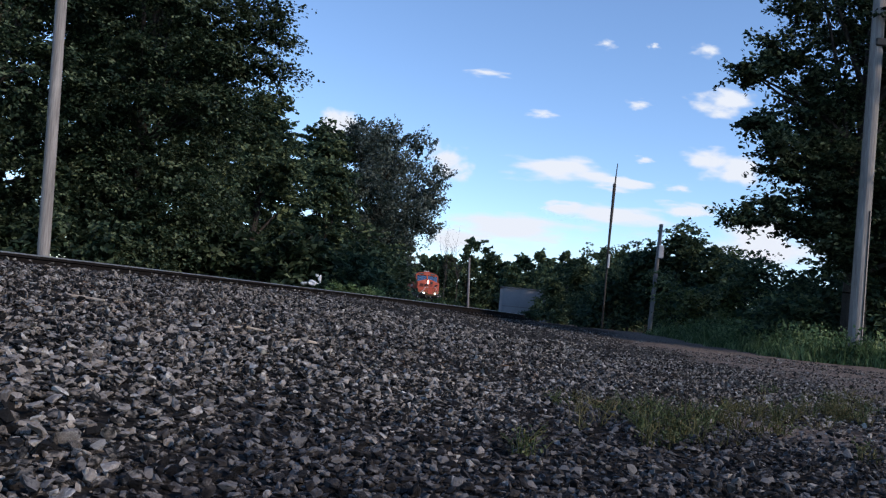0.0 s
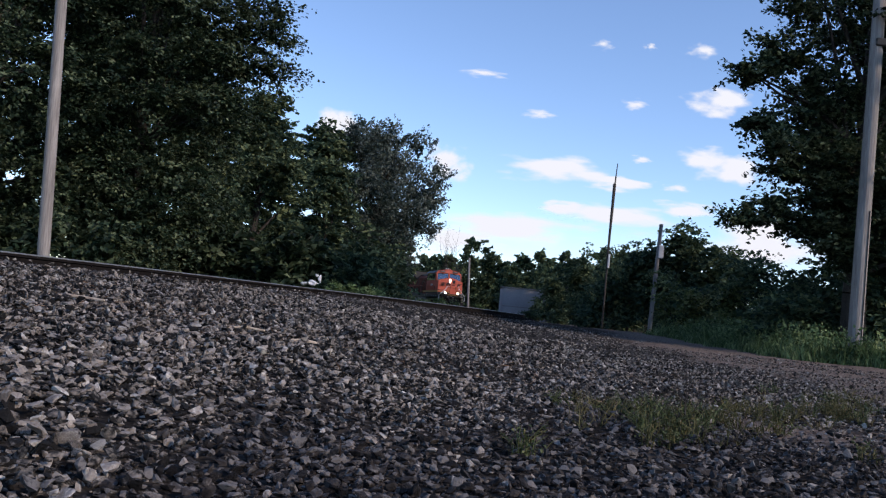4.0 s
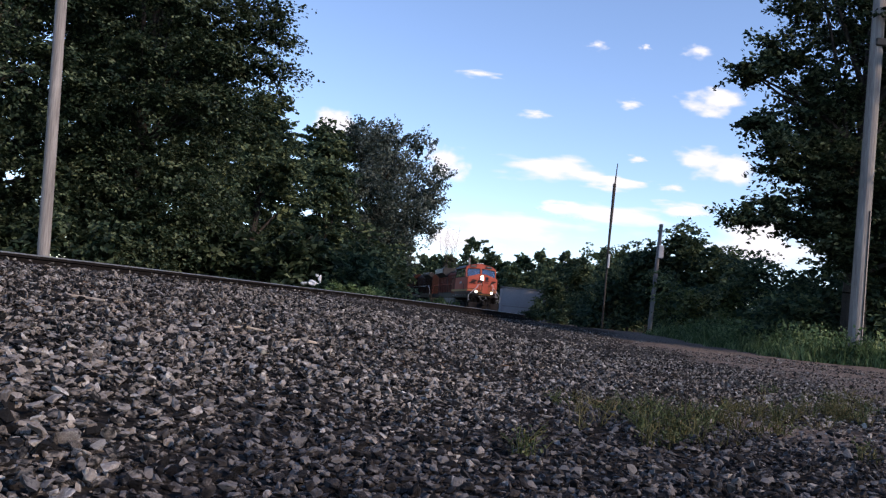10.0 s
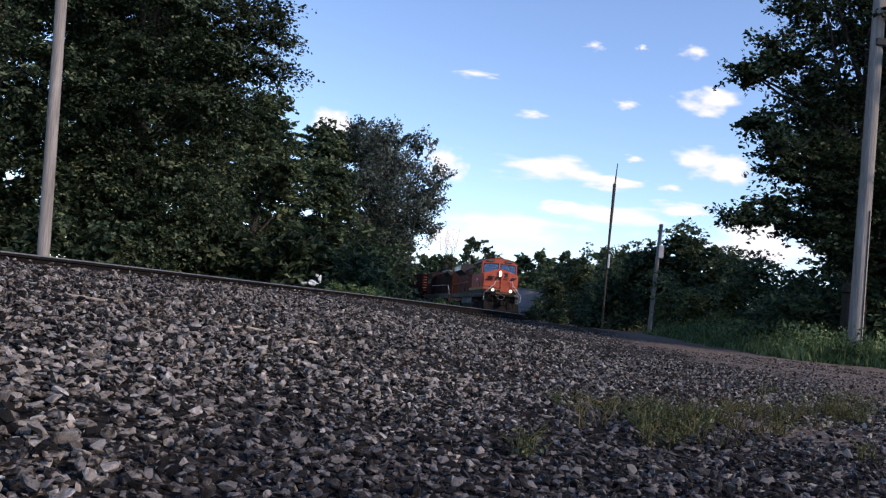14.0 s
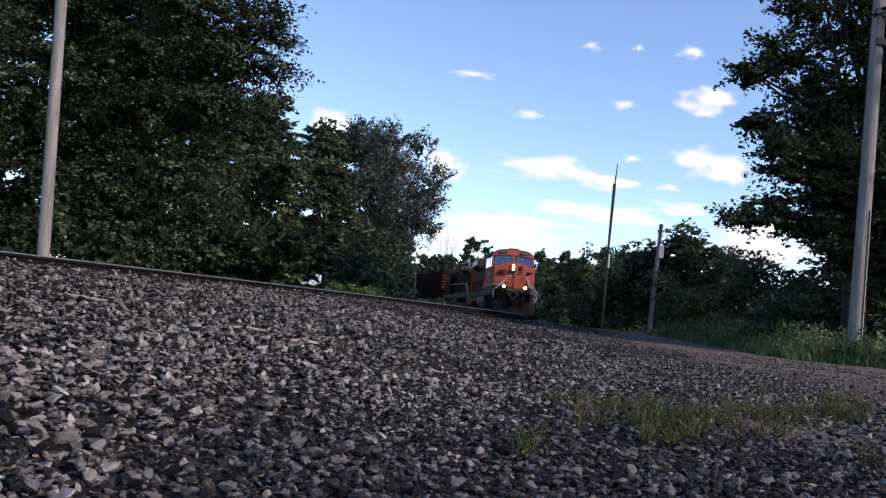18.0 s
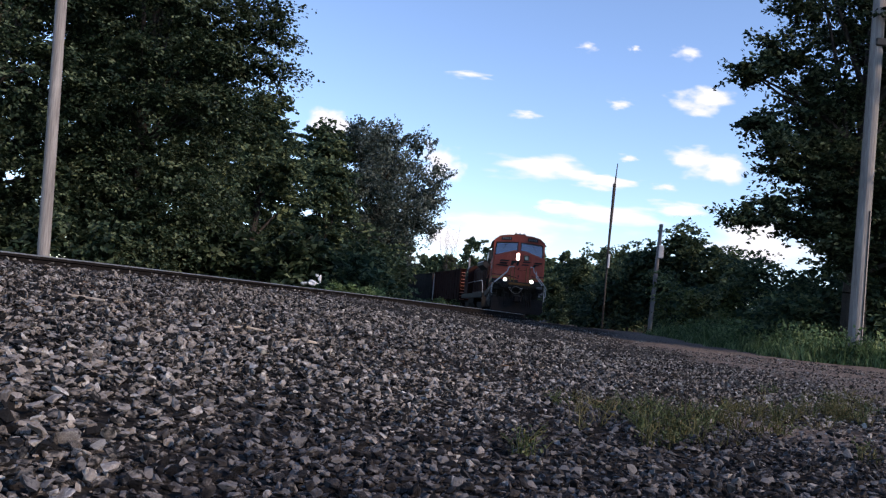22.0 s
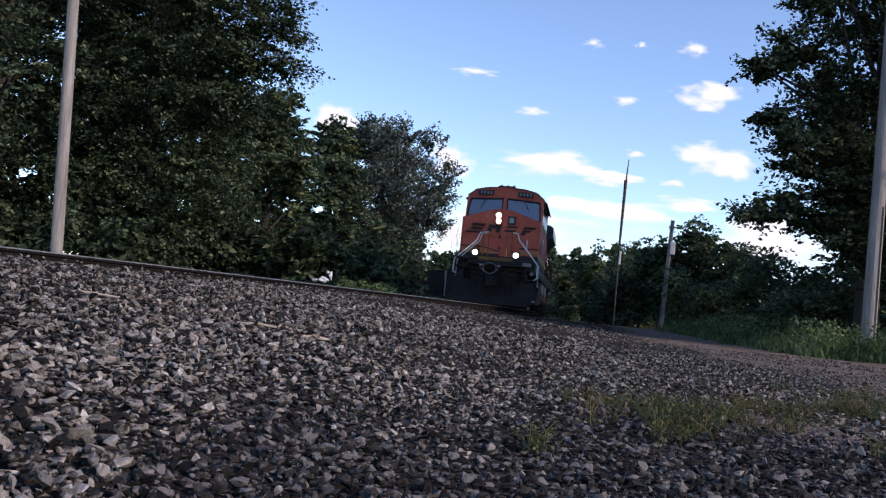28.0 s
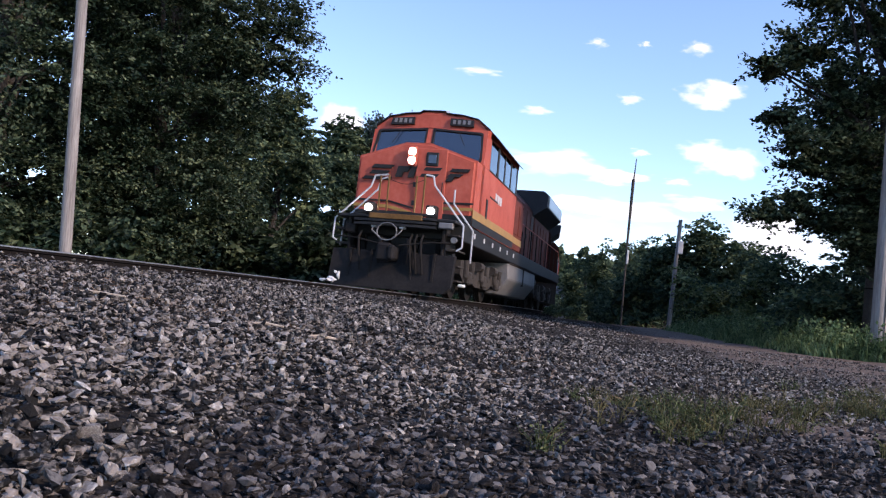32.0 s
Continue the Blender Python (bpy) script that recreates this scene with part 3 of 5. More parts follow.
    box(bm, -7.3, -1.95, -1.5, 1.5, 1.74, 3.36)
    cab = add("cab", bm, M_ORANGE, "orange steel cab with dark windows")
    bm = bmesh.new()
    prism(bm, [(-1.51, 3.362), (1.51, 3.362), (1.42, 3.42), (0.08, 3.58), (-0.08, 3.58), (-1.42, 3.42)], "x", 0, -0.07)
    part("front_wall", leaned(bm), M_ORANGE, cab)
    bm = bmesh.new()
    prism(bm, [(-0.09, 3.56), (0.09, 3.56), (0.09, 4.29), (-0.09, 4.29)], "x", 0.004, -0.07)
    part("centre_post", leaned(bm), M_ORANGE, cab)
    tops = [(1.52, 4.33), (1.2, 4.58), (0.75, 4.68), (0.36, 4.71), (0.3, 4.77), (-0.3, 4.77), (-0.36, 4.71), (-0.75, 4.68), (-1.2, 4.58), (-1.52, 4.33)]
    bm = bmesh.new()
    v0, v1 = prism(bm, [(-1.51, 4.19), (-0.1, 4.27), (0.1, 4.27), (1.51, 4.19)] + tops, "x", 0, -7.3)
    for v in v0:
        v.co.x += fx(v.co.z) - 0.25 * max(0, abs(v.co.y) - 1.1)
    bmesh.ops.bevel(bm, geom=[e for e in bm.edges if all(v in v0 for v in e.verts)], offset=0.04, segments=2, affect="EDGES")
    part("cab_roof", bm, M_ORANGE, cab)
    bm = bmesh.new()
    v0, v1 = prism(bm, [(a, b + 0.026) for a, b in tops] + [(a, b + 0.004) for a, b in tops[::-1]], "x", 0.05, -0.5)
    for v in v0 + v1:
        v.co.x += fx(v.co.z) - 0.25 * max(0, abs(v.co.y) - 1.1)
    part("roof_visor", bm, M_BLACK, cab, "black lip over the windshields")
    bm = bmesh.new()
    box(bm, -7.3, -7.23, -1.43, 1.43, 3.362, 4.2)
    part("rear_wall", bm, M_BLACK, cab)
    for s in (1, -1):
        for nm, g, mat, out in (("window_gasket", 0.05, M_BLACK, 0.02), ("windshield", 0.0, M_PANE, -0.02)):
            bm = bmesh.new()
            pts = [(0.12, 3.6), (1.36, 3.44), (1.4, 3.55), (1.34, 4.15), (1.26, 4.18), (0.12, 4.25)]
            if g:
                mid = (0.78, 3.86)
                for (a, b), (c, d) in zip(pts, pts[1:] + pts[:1]):
                    ring = [(a, b), (c, d)] + [(p + g * math.copysign(1, p - mid[0]), q + g * math.copysign(1, q - mid[1])) for p, q in ((c, d), (a, b))]
                    prism(bm, [(s * p, q) for p, q in ring], "x", 0, -0.05)
            else:
                prism(bm, [(s * a, b) for a, b in pts], "x", 0, -0.012)
            part(nm, leaned(bm, out), mat, cab)
        bm = bmesh.new()
        prism(bm, [(s * 1.39, 3.364), (s * 1.505, 3.364), (s * 1.505, 4.22), (s * 1.36, 4.22)], "x", 0.002, -0.09)
        part("corner_post", leaned(bm), M_ORANGE, cab)
        bm = bmesh.new()
        prism(bm, [(-2.06, 3.364), (-2.78, 3.364), (-2.78, 4.24), (-2.30, 4.24)], "y", s * 1.44, s * 1.506)
        part("cheek_panel", bm, M_ORANGE, cab)
        bm = bmesh.new()
        pipe(bm, [(fx(4.24) + 0.05, s * 0.75, 4.24), (fx(3.85) + 0.05, s * 0.95, 3.85)], 0.009, 5)
        part("wiper", bm, M_BLACK, cab)
        bm = bmesh.new()
        pts = [(s * 0.48, 4.4), (s * 1.1, 4.37), (s * 1.08, 4.55), (s * 0.48, 4.6)]
        v0, v1 = prism(bm, pts, "x", 0.03, -0.2)
        for v in bm.verts:
            v.co.x += fx(v.co.z)
        nb = part("number_board", bm, M_BLACK, cab)
        bm = bmesh.new()
        for k in range(4):
            a = 0.58 + k * 0.13
            v0, v1 = prism(bm, [(s * (a - 0.03), 4.43), (s * (a + 0.04), 4.428), (s * (a + 0.04), 4.54), (s * (a - 0.03), 4.545)], "x", 0.042, 0.02)
            for v in v0 + v1:
                v.co.x += fx(v.co.z)
        part("number_bar", bm, M_TANK, cab)
        # side windows, awnings, mirrors
        xs = [(-2.86, -3.9), (-4.12, -5.0), (-5.12, -6.05), (-6.15, -7.15)]
        for a, b in ((-2.78, -2.86), (-3.9, -4.12), (-5.0, -5.12), (-6.05, -6.15), (-7.15, -7.3)):
            bm = bmesh.new()
            box(bm, b, a, s * 1.45, s * 1.498, 3.364, 4.21)
            part("window_post", bm, M_BLACK, cab)
        for a, b in xs:
            bm = bmesh.new()
            box(bm, b, a, s * 1.474, s * 1.486, 3.364, 4.2)
            part("side_window", bm, M_PANE, cab)
            bm = bmesh.new()
            box(bm, b - 0.04, a + 0.04, s * 1.487, s * 1.515, 3.364, 3.40)
            part("window_sill", bm, M_BLACK, cab)
        bm = bmesh.new()
        prism(bm, [(s * 1.24, 4.56), (s * 1.64, 4.22), (s * 1.64, 4.24), (s * 1.24, 4.585)], "x", -2.6, -7.3)
        part("roof_eave", bm, M_BLACK, cab)
        # side stripe, cab door and grab irons
        bm = bmesh.new()
        box(bm, -7.3, -1.26, s * 1.498, s * 1.508, 1.95, 2.15)
        part("gold_stripe", bm, M_YELLOW, cab)
        bm = bmesh.new()
        box(bm, -7.3, -1.26, s * 1.498, s * 1.506, 1.75, 1.945)
        part("black_band", bm, M_BLACK, cab)
        bm = bmesh.new()
        box(bm, -2.95, -2.75, s * 1.5, s * 1.515, 2.12, 2.62)
        part("step_recess", bm, M_BLACK, cab)
        bm = bmesh.new()
        box(bm, -4.3, -3.2, s * 1.5, s * 1.512, 2.72, 2.76)
        part("grab_iron", bm, M_BLACK, cab)
        bm = bmesh.new()
        for k in range(3):
            box(bm, -4.9 + k * 0.35, -4.62 + k * 0.35, s * 1.499, s * 1.506, 2.72 - 0.0 * k, 2.95)
        part("marking_bar", bm, M_GREY, cab, "faded pale marking bars")
    bm = bmesh.new()
    box(bm, -5.0, -4.6, -0.25, 0.25, 4.73, 4.82, 0.03)
    part("roof_antenna", bm, M_WHITE, cab)
    bm = bmesh.new()
    for y in (-0.25, 0.0, 0.25):
        rod(bm, (-3.2, y, 4.82), (-2.8, y, 4.84), 0.04, 8, 0.07)
    rod(bm, (-3.1, -0.25, 4.77), (-3.1, 0.25, 4.77), 0.03, 6)
    part("horn", bm, M_WHITE, cab)
    # long hood
    bm = bmesh.new()
    prism(bm, [(-0.95, 1.74), (0.95, 1.74), (0.95, 3.85), (0.7, 4.15), (-0.7, 4.15), (-0.95, 3.85)], "x", -7.26, -15.3)
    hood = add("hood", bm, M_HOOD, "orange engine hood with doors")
    bm = bmesh.new()
    box(bm, -15.0, -7.6, -0.6, 0.6, 4.14, 4.36, 0.08)
    part("hood_top", bm, M_BLACK, hood)
    bm = bmesh.new()
    rod(bm, (-10.5, 0, 4.3), (-10.5, 0, 4.62), 0.28, 14)
    part("exhaust_stack", bm, M_BLACK, hood)
    for s in (1, -1):
        for k in range(8):
            a = -7.45 - k * 0.98
            bm = bmesh.new()
            box(bm, a - 0.86, a, s * 0.94, s * 0.975, 1.95, 3.7, 0.01)
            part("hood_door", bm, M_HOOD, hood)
            bm = bmesh.new()
            box(bm, a - 0.1, a - 0.05, s * 0.97, s * 0.995, 2.6, 2.8)
            part("door_latch", bm, M_BLACK, hood)
            if k in (3, 4, 7):
                bm = bmesh.new()
                for q in range(9):
                    box(bm, a - 0.76, a - 0.1, s * 0.972, s * 0.985, 2.9 + q * 0.08, 2.94 + q * 0.08)
                part("louvre", bm, M_BLACK, hood)
        bm = bmesh.new()
        box(bm, -20.2, -7.3, s * 0.955, s * 0.985, 1.76, 1.93)
        part("black_band", bm, M_BLACK, hood)
        # wide equipment cabinet behind the cab
        bm = bmesh.new()
        box(bm, -9.2, -7.31, s * 0.95, s * 1.46, 1.74, 3.35, 0.04)
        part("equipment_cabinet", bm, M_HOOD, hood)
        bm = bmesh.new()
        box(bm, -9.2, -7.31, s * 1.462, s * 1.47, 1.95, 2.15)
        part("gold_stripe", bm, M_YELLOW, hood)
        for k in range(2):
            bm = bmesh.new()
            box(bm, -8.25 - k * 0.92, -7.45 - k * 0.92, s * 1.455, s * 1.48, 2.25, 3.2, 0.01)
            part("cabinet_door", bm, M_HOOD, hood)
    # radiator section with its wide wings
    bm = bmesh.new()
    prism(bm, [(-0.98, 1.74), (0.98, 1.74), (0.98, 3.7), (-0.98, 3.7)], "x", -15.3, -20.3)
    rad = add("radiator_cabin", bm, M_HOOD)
    bm = bmesh.new()
    v0, v1 = prism(bm, [(-0.95, 3.65), (0.95, 3.65), (1.5, 4.08), (1.5, 4.6), (1.3, 4.74), (-1.3, 4.74), (-1.5, 4.6), (-1.5, 4.08)], "x", -15.0, -20.1)
    for v in v0:
        v.co.x += 0.25 * (4.62 - v.co.z)
    part("radiator_wing", bm, M_BLACK, rad)
    for s in (1, -1):
        bm = bmesh.new()
        box(bm, -20.05, -15.4, s * 1.49, s * 1.52, 4.12, 4.56, 0.01)
        part("radiator_screen", bm, M_SCREEN, rad, "pale grey radiator screen")
        for k in range(5):
            bm = bmesh.new()
            box(bm, -16.2 - k * 0.95, -15.4 - k * 0.95, s * 0.97, s * 1.0, 1.95, 3.5, 0.01)
            part("hood_door", bm, M_HOOD, rad)
    bm = bmesh.new()
    box(bm, -21.5, -20.3, -1.42, 1.42, 1.66, 1.74, 0.02)
    add("rear_platform", bm, M_BLACK)
    # side walkway handrails
    for s in (1, -1):
        bm = bmesh.new()
        pipe(bm, [(-8.6, s * 1.44, 2.75), (-20.6, s * 1.44, 2.75), (-21.3, s * 1.44, 2.3), (-21.3, s * 1.44, 1.5)], 0.02)
        rail = add("side_handrail", bm, M_ORANGE)
        for k in range(9):
            x = -8.7 - k * 1.48
            bm = bmesh.new()
            rod(bm, (x, s * 1.44, 1.7), (x, s * 1.44, 2.75), 0.02, 6)
            part("post", bm, M_DARK, rail)
    # front handrails
    rails = (("front", -0.1, [(0.60, 2.74), (0.78, 2.71), (0.83, 2.5), (1.58, 1.62), (1.58, 1.12), (1.46, 1.05)], 1),
             ("rear", -1.12, [(1.06, 2.58), (1.06, 2.24), (1.58, 1.62), (1.58, 0.85)], 1),
             ("front", -0.1, [(0.3, 2.7), (0.62, 2.66), (0.7, 2.4), (1.5, 1.62), (1.52, 1.16), (1.42, 1.1)], -1),
             ("rear", -0.5, [(0.45, 2.7), (0.6, 2.64), (0.66, 2.4), (1.44, 1.62), (1.47, 1.0)], -1))
    for _, x, pts, s in rails:
        bm = bmesh.new()
        pipe(bm, [(x, s * a, b) for a, b in pts], 0.021)
        add("front_handrail", bm, M_GREY, "white bent handrail")
    for y, z in ((-0.48, 2.68), (-0.28, 2.7), (0.39, 2.7), (0.58, 2.72)):
        bm = bmesh.new()
        rod(bm, (-0.1, y, 1.74), (-0.1, y, z), 0.024, 6)
        add("railing_post", bm, M_OCHRE)
    bm = bmesh.new()
    pts = [(-0.1, -0.3 + 0.87 * k / 8, 2.62 - 0.12 * math.sin(math.pi * k / 8)) for k in range(9)]
    pipe(bm, pts, 0.008, 5)
    add("safety_chain", bm, M_DARK)
    # pilot, steps, coupler, hoses
    bm = bmesh.new()
    prism(bm, [(-1.45, 0.92), (1.45, 0.92), (1.45, 0.22), (1.3, 0.06), (-1.3, 0.06), (-1.45, 0.22)], "x", -0.25, -0.05)
    for v in bm.verts:
        if v.co.z < 0.5:
            v.co.x += 0.18 + 0.16 * (1.4 - abs(v.co.y))
    add("snow_plow", bm, M_PLOW)
    bm = bmesh.new()
    box(bm, -0.95, -0.72, -1.15, 1.15, 0.4, 1.66, 0.02)
    add("pilot_plate", bm, M_BLACK)
    for s in (1, -1):
        bm = bmesh.new()
        prism(bm, [(-1.15, 0.35), (-0.3, 0.35), (-0.12, 1.66), (-1.25, 1.66)], "y", s * 1.15, s * 1.18)
        st = add("step_well", bm, M_BLACK)
        for k in range(4):
            bm = bmesh.new()
            box(bm, -0.95, -0.38 + k * 0.06, s * 1.18, s * 1.48, 0.36 + k * 0.34, 0.4 + k * 0.34, 0.008)
            part("step", bm, M_TRUCK, st)
    bm = bmesh.new()
    box(bm, -0.1, 0.32, -0.16, 0.16, 0.72, 1.02, 0.04)
    box(bm, 0.25, 0.52, -0.24, 0.1, 0.66, 1.08, 0.06)
    box(bm, 0.3, 0.56, 0.04, 0.2, 0.7, 1.04, 0.05)
    add("coupler", bm, M_PLOW)
    for s in (1, -1):
        bm = bmesh.new()
        pipe(bm, [(0.02, s * 1.35, 1.2), (0.1, s * 0.9, 1.18), (0.18, s * 0.2, 1.06)], 0.018)
        add("uncoupling_lever", bm, M_DARK)
    for y in (-1.0, -0.5, 0.5, 1.0):
        bm = bmesh.new()
        prism(bm, [(-0.3, 0.95), (0.0, 0.95), (0.12, 0.3), (-0.1, 0.3)], "y", y - 0.025, y + 0.025)
        add("plow_gusset", bm, M_DARK)
    for y in (-0.95, -0.4, 0.35, 0.9):
        bm = bmesh.new()
        box(bm, -0.72, -0.6, y - 0.06, y + 0.06, 0.5, 1.6, 0.01)
        add("pilot_rib", bm, M_DARK)
    bm = bmesh.new()
    pts = [(0.16 + 0.03 * math.cos(a), 0.25 * math.cos(a) - 0.13, 1.36 + 0.2 * math.sin(a)) for a in np.linspace(0, 2 * math.pi, 13)]
    pipe(bm, pts, 0.016)
    add("air_hose", bm, M_TANK, "coiled grey air hose")
    for y0, y1 in ((-0.5, -0.3), (0.2, 0.05)):
        bm = bmesh.new()
        pipe(bm, [(-0.02, y0, 1.5), (0.14, y0, 1.38), (0.17, y1, 1.22)], 0.016)
        add("air_hose", bm, M_TANK, "grey air hose")
    for y in (-0.48, 0.18):
        bm = bmesh.new()
        box(bm, -0.1, 0.06, y - 0.07, y + 0.07, 1.45, 1.56, 0.015)
        add("hose_bracket", bm, M_GREY, "pale hose bracket")
    for y in (0.42, 0.54, 0.68, -0.8):
        bm = bmesh.new()
        pipe(bm, [(-0.05, y, 1.35), (0.12, y, 1.2), (0.16, y + 0.05, 0.8), (0.1, y + 0.08, 0.45)], 0.026)
        add("brake_hose", bm, M_DARK)
    bm = bmesh.new()
    box(bm, -0.12, 0.02, 1.02, 1.36, 1.52, 1.66, 0.02)
    add("receptacle_box", bm, M_TANK, "pale grey receptacle box")
    bm = bmesh.new()
    rod(bm, (-0.1, 1.4, 1.28), (0.0, 1.4, 1.28), 0.07, 14)
    add("receptacle", bm, M_TANK)
    bm = bmesh.new()
    box(bm, -0.12, 0.0, -1.2, -0.95, 1.3, 1.5, 0.02)
    add("receptacle_box", bm, M_DARK)
    bm = bmesh.new()
    box(bm, -0.95, -0.7, 1.42, 1.56, 0.26, 0.33, 0.02)
    add("step_light", bm, M_WHITE, "small white step lamp housing")
    for y in (-0.32, 0.32):
        bm = bmesh.new()
        box(bm, -0.7, 0.02, y - 0.04, y + 0.04, 0.6, 1.25, 0.015)
        add("draft_pocket", bm, M_PLOW)
    for y in (-1.12, 1.12):
        bm = bmesh.new()
        box(bm, -0.6, -0.12, y - 0.03, y + 0.03, 0.85, 1.66, 0.01)
        add("pilot_brace", bm, M_DARK)
    # fuel tank
    bm = bmesh.new()
    prism(bm, [(-1.44, 1.28), (1.44, 1.28), (1.46, 0.8), (1.1, 0.3), (-1.1, 0.3), (-1.46, 0.8)], "x", -7.3, -13.4)
    bmesh.ops.bevel(bm, geom=list(bm.edges), offset=0.03, segments=1, affect="EDGES")
    tank = add("fuel_tank", bm, M_TANK, "dusty grey fuel tank")
    for s in (1, -1):
        bm = bmesh.new()
        box(bm, -10.4, -10.34, s * 1.4, s * 1.475, 0.7, 1.3)
        box(bm, -13.35, -7.35, s * 1.42, s * 1.46, 1.28, 1.31)
        part("tank_seam", bm, M_TRUCK, tank)
        bm = bmesh.new()
        rod(bm, (-14.3, s * 1.2, 1.0), (-13.5, s * 1.2, 1.0), 0.2, 12)
        add("air_reservoir", bm, M_TRUCK)
        for k in range(6):
            bm = bmesh.new()
            box(bm, -1.9 - k * 1.2, -1.75 - k * 1.2, s * 1.478, s * 1.49, 1.5, 1.62)
            add("reflector", bm, M_GREY)
    # trucks and wheels
    wheels = []
    for cx in (-4.55, -17.75):
        for s in (1, -1):
            bm = bmesh.new()
            prism(bm, [(cx - 2.75, 0.62), (cx - 2.75, 0.95), (cx - 2.0, 1.0), (cx + 2.0, 1.0), (cx + 2.75, 0.95), (cx + 2.75, 0.62), (cx + 2.3, 0.42), (cx + 1.4, 0.5), (cx + 0.9, 0.36), (cx - 0.9, 0.36), (cx - 1.4, 0.5), (cx - 2.3, 0.42)], "y", s * 1.02, s * 1.2)
            fr = add("truck_frame", bm, M_TRUCK)
            for k in (-1.98, 0, 1.98):
                bm = bmesh.new()
                box(bm, cx + k - 0.2, cx + k + 0.2, s * 1.18, s * 1.32, 0.38, 0.72, 0.04)
                part("axle_box", bm, M_TRUCK, fr)
                for d in (-0.34, 0.34):
                    bm = bmesh.new()
                    rod(bm, (cx + k + d, s * 1.24, 0.55), (cx + k + d, s * 1.24, 0.98), 0.09, 10)
                    part("spring", bm, M_TRUCK, fr)
            for k in (-1.0, 1.0):
                bm = bmesh.new()
                rod(bm, (cx + k - 0.2, s * 1.3, 0.9), (cx + k + 0.25, s * 1.3, 0.9), 0.13, 10)
                part("brake_cylinder", bm, M_TRUCK, fr)
        for k in (-1.98, 0, 1.98):
            wheels.append(wheelset(L, cx + k))
    return L, wheels


LOCO, LOCO_WHEELS = build_locomotive()


# ================= wagons =================
def build_second_unit():
    """A shorter orange hood unit coupled behind the first."""
    L = tagged(new("locomotive"), "shorter orange diesel locomotive with shade in its paint, coupled behind the first", "locomotive")
    bm = bmesh.new()
    box(bm, -14.5, -0.5, -1.46, 1.46, 1.25, 1.66, 0.02)
    part("underframe", bm, M_BLACK, L)
    bm = bmesh.new()
    prism(bm, [(-0.95, 1.66), (0.95, 1.66), (0.95, 3.9), (0.7, 4.2), (-0.7, 4.2), (-0.95, 3.9)], "x", -1.6, -10.4)
    hood = part("hood", bm, M_SHADED, L, "orange engine hood with shade in its paint")
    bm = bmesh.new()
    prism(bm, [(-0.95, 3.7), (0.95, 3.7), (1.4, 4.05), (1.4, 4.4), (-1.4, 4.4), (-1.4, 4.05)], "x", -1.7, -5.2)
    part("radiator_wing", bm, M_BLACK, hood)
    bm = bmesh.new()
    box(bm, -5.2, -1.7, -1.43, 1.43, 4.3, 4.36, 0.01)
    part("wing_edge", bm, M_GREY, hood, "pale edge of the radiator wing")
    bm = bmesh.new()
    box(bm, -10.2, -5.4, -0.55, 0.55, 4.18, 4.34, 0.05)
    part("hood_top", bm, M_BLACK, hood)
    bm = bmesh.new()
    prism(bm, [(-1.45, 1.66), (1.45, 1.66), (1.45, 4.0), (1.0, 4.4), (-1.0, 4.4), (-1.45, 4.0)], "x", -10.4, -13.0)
    cab = part("cab", bm, M_SHADED, L)
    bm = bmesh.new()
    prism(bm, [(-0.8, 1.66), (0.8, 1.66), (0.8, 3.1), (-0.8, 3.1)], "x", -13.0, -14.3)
    part("short_hood", bm, M_SHADED, L)
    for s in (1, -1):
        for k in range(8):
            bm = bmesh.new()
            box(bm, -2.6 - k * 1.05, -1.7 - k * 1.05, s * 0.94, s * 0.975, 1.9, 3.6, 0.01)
            part("hood_door", bm, M_SHADED, hood)
        bm = bmesh.new()
        box(bm, -10.4, -1.6, s * 0.955, s * 0.985, 1.68, 1.86)
        part("black_band", bm, M_BLACK, hood)
        bm = bmesh.new()
        box(bm, -12.6, -10.8, s * 1.44, s * 1.47, 3.0, 3.8, 0.01)
        part("side_window", bm, M_GLASS, cab)
        bm = bmesh.new()
        pipe(bm, [(-0.55, s * 1.42, 1.1), (-0.55, s * 1.42, 2.1), (-1.3, s * 1.42, 2.7), (-10.2, s * 1.42, 2.7)], 0.022)
        rail = part("side_handrail", bm, M_GREY, L, "pale bent handrail")
        for k in range(6):
            bm = bmesh.new()
            rod(bm, (-1.6 - k * 1.7, s * 1.42, 1.64), (-1.6 - k * 1.7, s * 1.42, 2.7), 0.02, 6)
            part("post", bm, M_DARK, rail)
    bm = bmesh.new()
    prism(bm, [(-1.4, 1.24), (1.4, 1.24), (1.42, 0.8), (1.1, 0.35), (-1.1, 0.35), (-1.42, 0.8)], "x", -5.6, -9.4)
    part("fuel_tank", bm, M_DARK, L)
    bm = bmesh.new()
    box(bm, -15.1, 0.1, -0.18, 0.18, 0.72, 1.05, 0.03)
    part("coupler", bm, M_DARK, L)
    bm = bmesh.new()
    box(bm, -0.62, -0.5, -1.42, 1.42, 0.35, 1.6, 0.01)
    part("pilot_plate", bm, M_BLACK, L)
    wh = []
    for cx in (-3.3, -11.7):
        for s in (1, -1):
            bm = bmesh.new()
            prism(bm, [(cx - 1.8, 0.55), (cx - 1.8, 0.9), (cx + 1.8, 0.9), (cx + 1.8, 0.55), (cx + 0.7, 0.36), (cx - 0.7, 0.36)], "y", s * 1.0, s * 1.18)
            part("truck_frame", bm, M_TRUCK, L)
        for k in (-1.35, 1.35):
            wh.append(wheelset(L, cx + k))
    return L, wh


UNIT, UNIT_WHEELS = build_second_unit()


